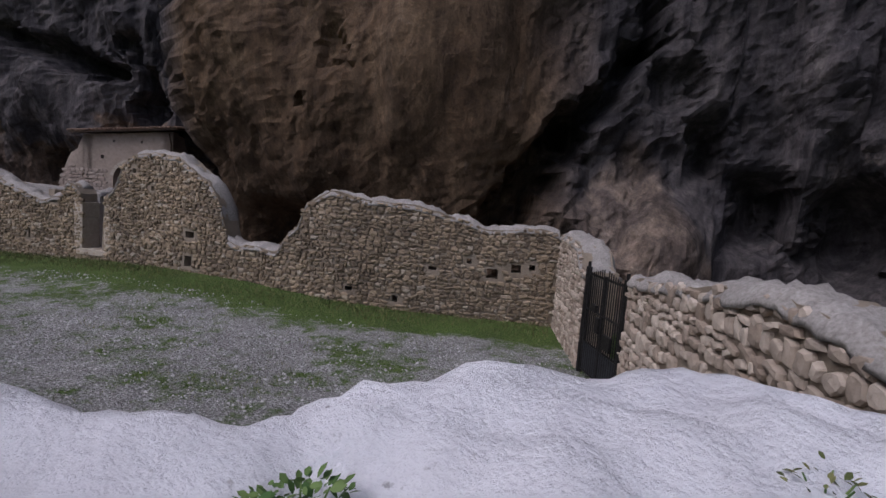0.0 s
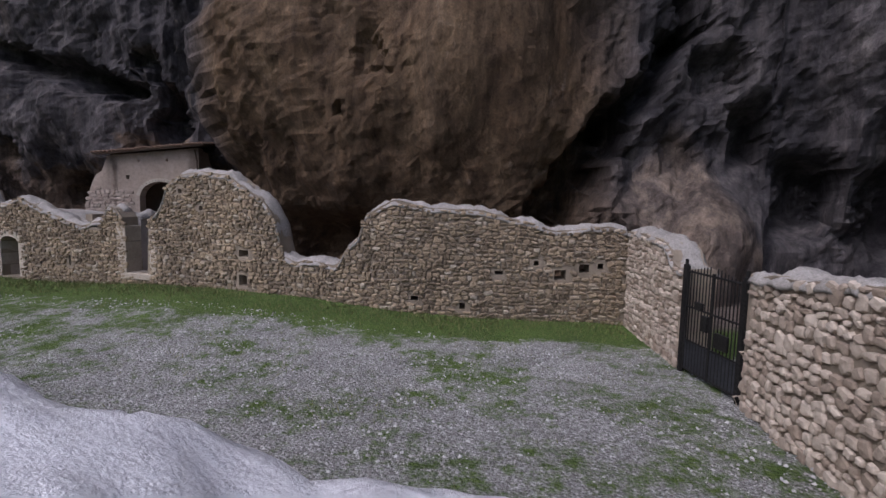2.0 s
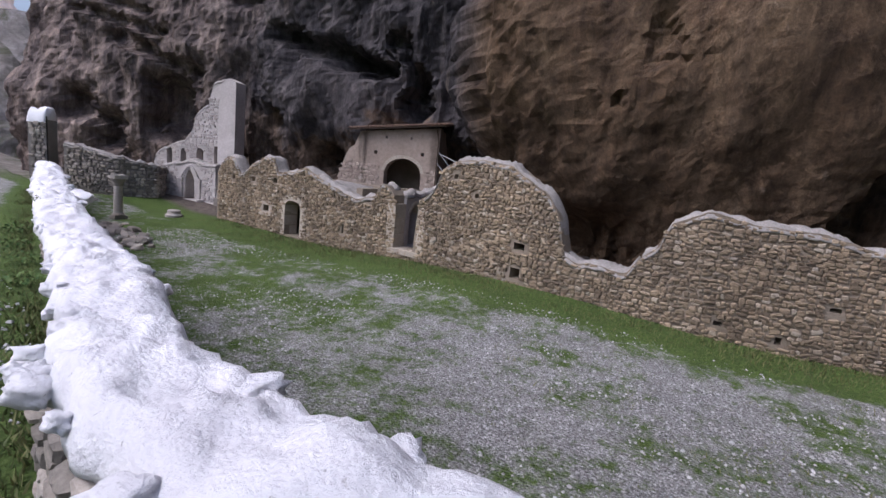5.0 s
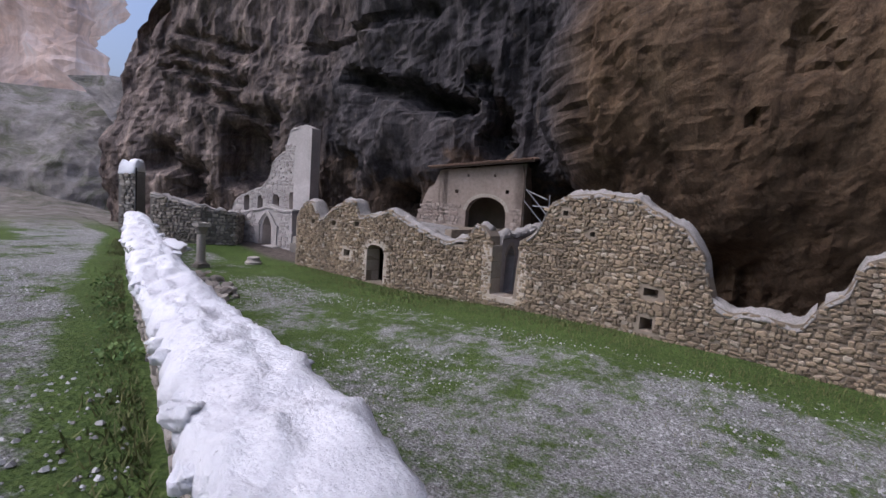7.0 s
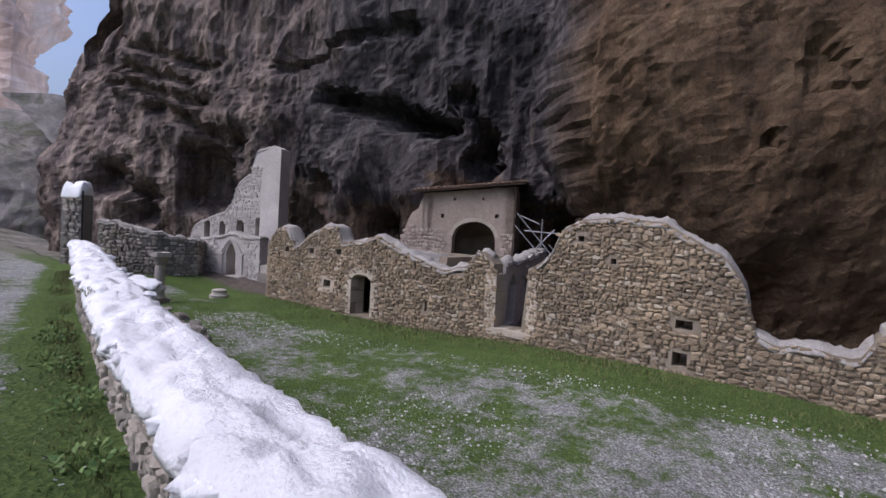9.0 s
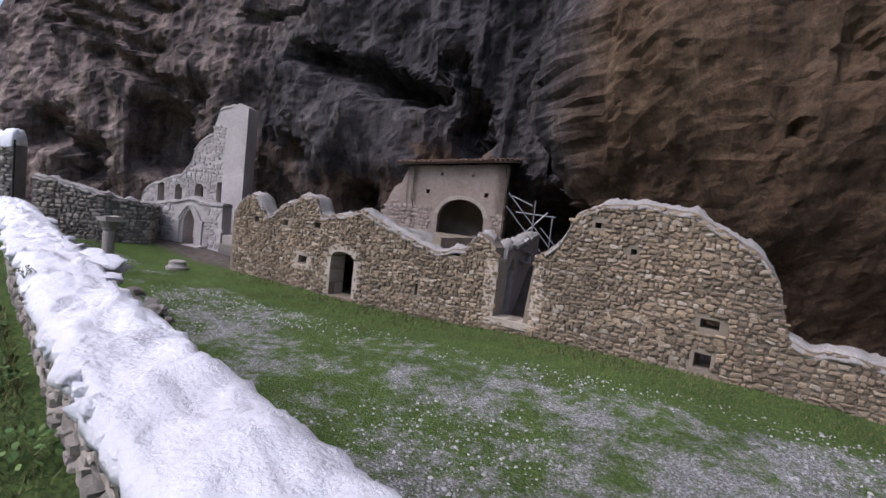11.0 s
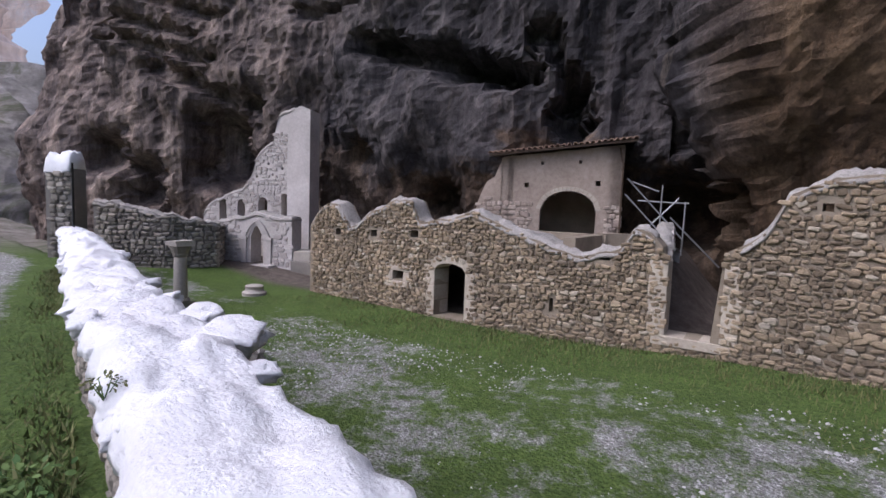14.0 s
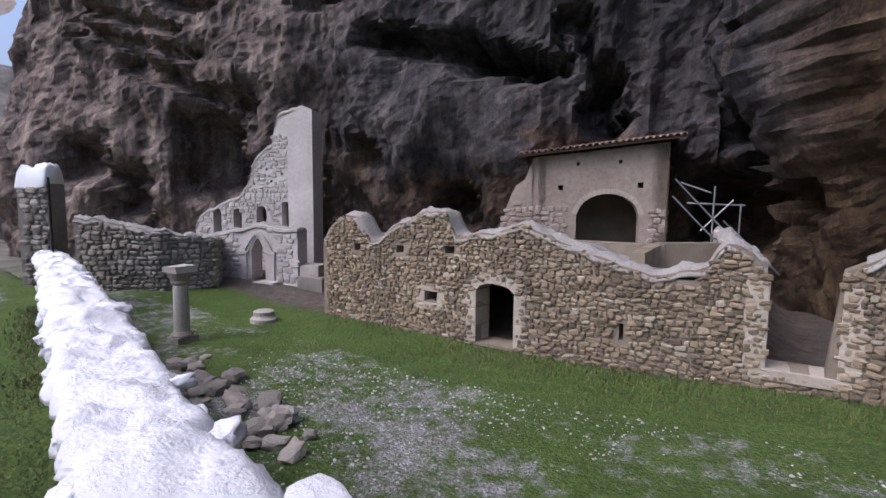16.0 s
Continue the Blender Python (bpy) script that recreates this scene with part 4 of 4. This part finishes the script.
lay_stones(CH, 2.3, 7.4, lambda s: 0.5, lambda s: min(3.4, ch_top(s)), [Hole(CARCH.a - 0.16, CARCH.b + 0.16, 0, 4.1, 0.8)], M_PLASTER_RUBBLE, chapel, 73, lambda s: True, (0.14, 0.4), (0.1, 0.19), (0.03, 0.06), rot=0.06)
lumpy_top("mortar_top", TW, 1.5, 7.1, tw_top, lambda s: -0.58, lambda s: 0.03, 0.04, M_TOP, church, 6.0, 0.1, 6, 0.06, 0.04)
for i, (a, b, z) in enumerate(((5.7, 6.5, 0.95), (5.75, 6.9, 0.5))):
    block("ruined_block", FA, a, min(b, 6.75), -0.1, z, 0.0 + 0.2 * i, 0.6, M_GREY, church, 0.05)

# ---- rubble walls and gate pillar at the far end of the boundary wall ----
LINK = Line((-27.0, 14.0), (-25.2, 15.35), (-24.4, 16.1), (-28.6, 19.4))
link = empty("wall_link", (-26, 15, 0), "low broken rubble walls between gate pillar and church", "wall", kind="structure")
LINK_A = Line((-29.5, 15.2), (-27.2, 16.6), (-26.6, 18.2), (-28.3, 19.6))
la_top = rough(profile((0, 2.75), (1.2, 2.65), (2.7, 2.3), (4.4, 2.0), (6.6, 1.9)), 0.12)
under(new("wall_core", wall_mesh("wall_core", LINK_A, 0.5, la_top, [], M_MORTAR_GREY)), link)
lumpy_top("mortar_top", LINK_A, 0.0, LINK_A.length, la_top, lambda s: -0.54, lambda s: 0.04, 0.05, M_TOP, link, 8.0, 0.1, 6, 0.1, 0.05)
lay_stones(LINK_A, 0.05, LINK_A.length, lambda s: 0.1, la_top, [], M_GREY, link, 51, lambda s: False, (0.14, 0.38), (0.1, 0.2))
pillar = empty("gate_pillar", (-27.7, 13.65, 0.8), "tall rubble gate pillar with a white mortar top", "pillar")
PL = Line((-28.05, 13.3), (-27.4, 13.75))
under(new("shaft", wall_mesh("shaft", PL, 0.7, lambda s: 3.75, [], M_MORTAR_GREY, lambda s: 0.4)), pillar)
lay_stones(PL, 0.0, PL.length, lambda s: 0.5, lambda s: 3.75, [], M_GREY, pillar, 61, lambda s: True, (0.16, 0.34), (0.12, 0.2))
lumpy_top("white_top", PL, -0.02, PL.length + 0.02, lambda s: 3.75, lambda s: -0.76, lambda s: 0.06, 0.5, M_CAP, pillar, 9.0, 0.08, 9, 0.12, 0.03)
g2 = empty("metal_gate", (-27.2, 13.8, 0.6), "dark sheet metal gate leaf standing half open", "gate")
for nm, a, b, z0, z1, th, mat in (("leaf_sheet", (-27.35, 13.75), (-26.75, 13.55), 0.75, 2.95, 0.02, M_SHEET),):
    bm = bmesh.new()
    v = []
    for (x, y), zt in ((a, 3.0), (b, 3.75)):
        for dz in (z0 - (0.35 if zt > 3.5 else 0), zt):
            for dn in (-th, th):
                v.append(bm.verts.new((x + dn * 0.3, y + dn, dz)))
    for f in ((0, 1, 3, 2), (4, 6, 7, 5), (0, 2, 6, 4), (1, 5, 7, 3), (2, 3, 7, 6), (0, 4, 5, 1)):
        bm.faces.new([v[i] for i in f])
    bmesh.ops.recalc_face_normals(bm, faces=bm.faces)
    under(part(nm, bm, mat, None), g2)
for a, b in (((-26.72, 13.54, 0.35), (-26.72, 13.54, 3.9)), ((-27.36, 13.76, 0.9), (-26.72, 13.54, 0.6)), ((-27.36, 13.76, 1.6), (-26.72, 13.54, 1.5))):
    bm = bmesh.new()
    tube(bm, a, b, 0.03)
    under(part("gate_bar", bm, M_IRON, None), g2)

# ---- iron double gate ----
gate = empty("iron_gate", (6.05, 14.2, 0), "black wrought iron double gate, closed, with lock box", "gate")
GA, GB = Vector((5.76, 14.93, 0)), Vector((6.33, 13.47, 0))
gd = (GB - GA).normalized()
gl = (GB - GA).length


def gate_bar(name, u0, z0, u1, z1, r, parent=gate):
    bm = bmesh.new()
    a, b = GA + gd * u0, GA + gd * u1
    tube(bm, (a.x, a.y, z0), (b.x, b.y, z1), r, 6)
    return under(part(name, bm, M_IRON, None), parent)


for u in (0.0, gl):
    gate_bar("post", u, -0.1, u, 2.02, 0.055)
    gate_bar("finial", u, 2.02, u, 2.12, 0.03)
for k in (0, 1):
    a, b = (0.08, gl / 2 - 0.012) if k == 0 else (gl / 2 + 0.012, gl - 0.08)
    for u in (a, b):
        gate_bar("stile", u, 0.06, u, 2.0 if u in (a,) and k == 0 else 1.95, 0.024)
    for z in (0.08, 0.62, 1.25, 1.9):
        gate_bar("rail", a, z, b, z, 0.02)
    for i in range(1, 8):
        u = a + (b - a) * i / 8
        lift = 0.18 * (1 - abs(u - gl / 2) / (gl / 2))
        gate_bar("bar", u, 0.08, u, 1.9 + lift, 0.011)
    bm = bmesh.new()
    ca, cb = GA + gd * a, GA + gd * b
    box(bm, (0, 0, 0), ((cb - ca).length, 0.006, 0.52), Matrix.Translation(((ca.x + cb.x) / 2, (ca.y + cb.y) / 2, 0.35)) @ Matrix.Rotation(math.atan2(gd.y, gd.x), 4, "Z"))
    under(part("kick_plate", bm, M_SHEET, None), gate)
for u, z, w, h in ((gl / 2 - 0.1, 1.05, 0.16, 0.28), (gl / 2 + 0.35, 0.85, 0.3, 0.26), (gl / 2 - 0.3, 1.32, 0.2, 0.14)):
    bm = bmesh.new()
    c = GA + gd * u
    box(bm, (0, 0, 0), (w, 0.06, h), Matrix.Translation((c.x - 0.03, c.y, z)) @ Matrix.Rotation(math.atan2(gd.y, gd.x), 4, "Z"))
    bmesh.ops.bevel(bm, geom=list(bm.edges), offset=0.008, segments=1, affect="EDGES")
    under(part("lock_box", bm, M_IRON, None), gate)

# ---- column, stump and fallen stones ----


def gz(x, y):
    return float(ground_height(x, y))


col = empty("stone_column", (-22.4, 14.4, gz(-22.4, 14.4)), "weathered grey stone column with a worn capital", "column")
z0 = gz(-22.4, 14.4) - 0.04
bm = bmesh.new()
box(bm, (-22.4, 14.4, z0 + 0.08), (0.5, 0.5, 0.16), None, 0.02)
lathe(bm, [(0.23, 0.16), (0.25, 0.2), (0.22, 0.25), (0.2, 0.28)], 20, (-22.4, 14.4, z0))
under(part("base", bm, M_GREY, None), col)
bm = bmesh.new()
lathe(bm, [(0.18, 0.28), (0.175, 0.8), (0.165, 1.25), (0.16, 1.4)], 20, (-22.4, 14.4, z0))
under(part("shaft", bm, M_GREY, None), col)
bm = bmesh.new()
lathe(bm, [(0.17, 1.4), (0.2, 1.46), (0.2, 1.5), (0.27, 1.66), (0.29, 1.7)], 16, (-22.4, 14.4, z0))
box(bm, (-22.4, 14.4, z0 + 1.77), (0.58, 0.5, 0.14), Matrix.Identity(4), 0.03)
under(part("capital", bm, M_GREY, None), col)
st = empty("column_stump", (-22.3, 16.7, gz(-22.3, 16.7)), "low broken column base standing in the grass", "column base")
bm = bmesh.new()
lathe(bm, [(0.36, -0.03), (0.37, 0.1), (0.3, 0.14), (0.27, 0.2), (0.28, 0.3), (0.2, 0.33)], 18, (-22.3, 16.7, gz(-22.3, 16.7)))
under(part("drum", bm, M_GREY, None), st)


def boulder_mesh(seed, material, rounds=2):
    bm = bmesh.new()
    bmesh.ops.create_icosphere(bm, subdivisions=rounds, radius=0.5)
    for v in bm.verts:
        n = v.co.normalized()
        cut = max(abs(n.x), abs(n.y), abs(n.z))
        v.co = n * (0.36 / cut ** 0.75) * (1 + 0.35 * noise.fractal((n.x * 1.7 + seed * 9, n.y * 1.7, n.z * 1.7), 0.7, 2.0, 3))
    me = bpy.data.meshes.new("fallen_stone")
    for f in bm.faces:
        f.smooth = material is M_CAP
    bm.to_mesh(me)
    bm.free()
    me.materials.append(material)
    return me


BOULDERS = [boulder_mesh(i, M_GREY) for i in range(7)]
r = random.Random(5)
for i in range(46):
    u = r.random()
    x, y = -20.8 + 4.4 * u + r.gauss(0, 0.35), 13.4 - 1.3 * u + r.gauss(0, 0.4)
    k = r.uniform(0.22, 0.55)
    ob = new("fallen_stone", BOULDERS[i % 7])
    ob.matrix_basis = Matrix.LocRotScale((x, y, gz(x, y) + 0.16 * k), Euler((r.uniform(-0.4, 0.4), r.uniform(-0.4, 0.4), r.uniform(0, 6))), (k * r.uniform(0.9, 1.5), k, k * r.uniform(0.5, 0.8)))
    tagged(ob, "grey angular block of fallen masonry lying in the grass", "stone", "fallen stones by the boundary wall")
ob = new("pale_block", boulder_mesh(21, M_TOP))
ob.matrix_basis = Matrix.LocRotScale((-17.0, 12.7, gz(-17.0, 12.7) + 0.08), Euler((0, 0, 0.4)), (0.7, 0.4, 0.3))
tagged(ob, "pale squared stone block lying on the gravel", "stone")

# ---- rocks bedded in the white capping ----
CAPROCK = [boulder_mesh(30 + i, M_CAP, 3) for i in range(5)]
for i in range(170):
    s = r.uniform(4.5, NEAR.length - 1)
    d = r.choice((-0.3, -0.3, -0.3, 0.31)) + r.uniform(-0.04, 0.03)
    p = NEAR.at(s) + NEAR.out(s) * d
    k = r.uniform(0.08, 0.2)
    ob = new("cap_rock", CAPROCK[i % 5])
    ob.matrix_basis = Matrix.LocRotScale((*p, near_top(s) - 0.06 + r.uniform(-0.05, 0.04)), Euler((r.uniform(-0.4, 0.4), r.uniform(-0.4, 0.4), r.uniform(0, 6))), (k * 1.3, k, k * 0.8))
    under(ob, nw)
# larger boulders along both edges
for x, d, k in ((-3.05, -0.12, 0.28), (-3.4, -0.16, 0.24), (-2.6, -0.1, 0.2), (-0.6, -0.28, 0.26), (-0.1, -0.26, 0.22), (-1.3, -0.3, 0.24), (0.3, 0.3, 0.2), (-0.9, 0.3, 0.24), (-1.7, 0.32, 0.22), (-3.9, 0.32, 0.2), (-12.1, 0.42, 0.42), (-12.6, 0.38, 0.36), (-13.6, 0.36, 0.24), (-11.4, 0.36, 0.2), (-12.9, -0.32, 0.26), (-13.5, -0.32, 0.22), (-14.6, 0.36, 0.22), (-17.5, 0.34, 0.26)):
    s = float(np.interp(-x, -NEAR.p[:, 0], NEAR.s))
    p = NEAR.at(s) + NEAR.out(s) * d
    ob = new("cap_rock", CAPROCK[int(abs(x) * 7) % 5])
    ob.matrix_basis = Matrix.LocRotScale((*p, near_top(s) - 0.02), Euler((0.2, 0.1, x)), (k * 1.3, k, k * 0.62))
    under(ob, nw)


# ---- plants ----
def leafy(name, x, y, z, size, count, seed, label, material, droop=0.3):
    rr = random.Random(seed)
    plant = empty(name, (x, y, z), label, "plant")
    verts, faces = [], []
    for i in range(count):
        a, t = rr.uniform(0, 6.283), rr.random() ** 0.6
        c = Vector((x + size * t * math.cos(a), y + size * t * math.sin(a), z + size * (0.25 + 0.7 * rr.random() * (1.1 - t))))
        m = Euler((rr.uniform(-0.9, 0.9), rr.uniform(-0.9, 0.9), a)).to_matrix()
        w = size * rr.uniform(0.12, 0.24)
        n = len(verts)
        for q in ((0, 0, 0), (0.45, 0.35, 0.06), (1.0, 0.42, 0.05), (1.5, 0, -0.1), (1.0, -0.42, 0.05), (0.45, -0.35, 0.06)):
            verts.append(c + m @ Vector(q) * w)
        faces.append((n, n + 1, n + 2, n + 3, n + 4, n + 5))
    under(new("leaves", mesh("leaves", verts, faces, material)), plant)
    bm = bmesh.new()
    for i in range(6):
        a = i * 1.05
        tube(bm, (x, y, z - 0.05), (x + 0.6 * size * math.cos(a), y + 0.6 * size * math.sin(a), z + size * 0.5), 0.004, 5, 0.002)
    under(part("stems", bm, M_LEAF, None), plant)


leafy("leafy_weed", 5.13, 6.0, 2.42, 0.1, 130, 1, "green leafy weed growing from the white capping", M_LEAF)
leafy("dry_weed", 6.09, 6.42, 2.47, 0.08, 40, 2, "small yellowish weed growing from the white capping", M_BLADE)
leafy("dry_weed", -11.5, 7.92, 2.12, 0.09, 60, 3, "small yellowish weed growing from the white capping", M_BLADE)
for i, (x, y) in enumerate(((-0.6, 4.15), (-2.2, 4.7), (-7.9, 6.55), (-9.2, 7.0), (-10.6, 7.35), (-12.2, 7.85))):
    leafy("leafy_weed", x, y, gz(x, y) + 0.02, 0.22, 60, 10 + i, "low green weed at the foot of the boundary wall", M_LEAF)

# ---- grass and pebbles ----


def scatter_grass():
    rr = random.Random(7)
    verts, faces = [], []
    for i in range(40000):
        if i % 3 == 0:
            x = rr.uniform(-21, 5)
            y = float(np.interp(x, FAR.p[:, 0], FAR.p[:, 1])) - 0.03 - abs(rr.gauss(0, 0.9))
            if rr.random() < 0.4:
                continue
        elif i % 3 == 1:
            x, y = rr.uniform(-22, 7), rr.uniform(7, 17)
        else:
            x = rr.uniform(-24, 4)
            y = float(np.interp(-x, -NEAR.p[:, 0], NEAR.p[:, 1])) - 0.42 - abs(rr.gauss(0, 0.2))
            if rr.random() < 0.5:
                continue
        if i % 3 == 1 and noise.fractal((x * 0.9, y * 0.9, 3.3), 0.8, 2.0, 3) + 0.1 * (y - 13) < 0.12:
            continue
        z = 0.0
        h = rr.uniform(0.03, 0.08) if i % 3 else rr.uniform(0.04, 0.13)
        a = rr.uniform(0, 6.283)
        lx, ly = rr.gauss(0, 0.04), rr.gauss(0, 0.04)
        w = rr.uniform(0.006, 0.014)
        n = len(verts)
        verts += [(x - w * math.cos(a), y - w * math.sin(a), z - 0.02), (x + w * math.cos(a), y + w * math.sin(a), z - 0.02), (x + lx, y + ly, z + h)]
        faces.append((n, n + 1, n + 2))
    vv = np.array(verts)
    base = np.repeat(ground_height(vv[::3, 0], vv[::3, 1]), 3)
    vv[:, 2] += base
    tagged(new("grass", mesh("grass", vv, faces, M_BLADE)), "short tufts of green grass", "grass", kind="stuff")


def scatter_pebbles():
    rr = random.Random(8)
    verts, faces = [], []
    for i in range(22000):
        if rr.random() < 0.8:
            x, y = rr.uniform(-20, 7.0), 7.0 + 8.5 * rr.random() ** 1.3
            if NEAR.near(x, y)[1] < 0.4:
                continue
        else:
            x, y = rr.uniform(-16, 2), rr.uniform(2.5, 7)
            if NEAR.near(x, y)[1] > -0.5:
                continue
        z = 0.0
        k = 0.01 + 0.026 * rr.random() ** 3
        n = len(verts)
        a = rr.uniform(0, 6)
        for j in range(5):
            q = a + j * 1.257
            e = k * rr.uniform(0.7, 1.3)
            verts.append((x + e * math.cos(q), y + e * math.sin(q), z - 0.005))
        verts += [(x + k * 0.5 * math.cos(a + 1), y + k * 0.5 * math.sin(a + 1), z + k * 0.7), (x - k * 0.5 * math.cos(a + 1), y - k * 0.5 * math.sin(a + 1), z + k * 0.6)]
        faces += [(n, n + 1, n + 5), (n + 1, n + 2, n + 5), (n + 2, n + 3, n + 6), (n + 3, n + 4, n + 6), (n + 4, n, n + 6), (n, n + 5, n + 6), (n + 2, n + 6, n + 5)]
    vv = np.array(verts)
    vv[:, 2] += ground_height(vv[:, 0], vv[:, 1])
    verts = vv
    tagged(new("pebbles", mesh("pebbles", verts, faces, M_PEBBLE)), "loose pale limestone pebbles and chips", "gravel", kind="stuff")


scatter_grass()
scatter_pebbles()

# ---- rubble facing, stone by stone ----
lay_stones(FAR, 0.05, 26.95, low_far, far_top, far_holes, M_STONE, far, 11, lambda s: 4.6 < s < 10.5, (0.08, 0.27), (0.065, 0.15), (0.05, 0.12), rot=0.3)
lay_stones(GATE_WALL, 0.05, 3.42, lambda s: -0.1, gw_top, [], M_CREAM, gw, 21, lambda s: True, (0.1, 0.28), (0.08, 0.15), (0.05, 0.12))
lay_stones(RIGHT, 0.03, RIGHT.length, lambda s: -0.1, rw_top, [], M_CREAM, rw, 31, lambda s: True, (0.1, 0.27), (0.09, 0.22), (0.07, 0.14), rot=0.5)
lay_stones(Line((6.98, 13.5), (6.34, 13.4)), 0.02, 0.6, lambda s: 0, lambda s: 2.2, [], M_CREAM, rw, 33, lambda s: False, (0.2, 0.34), (0.12, 0.2))
lay_stones(NEAR_FACE, 0.1, NEAR_FACE.length, lambda s: float(ground_height(*(NEAR_FACE.at(s) - NEAR_FACE.out(s) * 0.9))) - 0.05, nf_top, [], M_GREY, nw, 41, lambda s: 6.5 < s < 12, (0.1, 0.27), (0.08, 0.15), (0.1, 0.18), side=-1, thick=0.52)
lay_stones(NEAR_FACE, 0.1, NEAR_FACE.length, lambda s: -0.1, nf_top, [], M_GREY, nw, 43, lambda s: False, (0.2, 0.5), (0.16, 0.26), (0.12, 0.24))
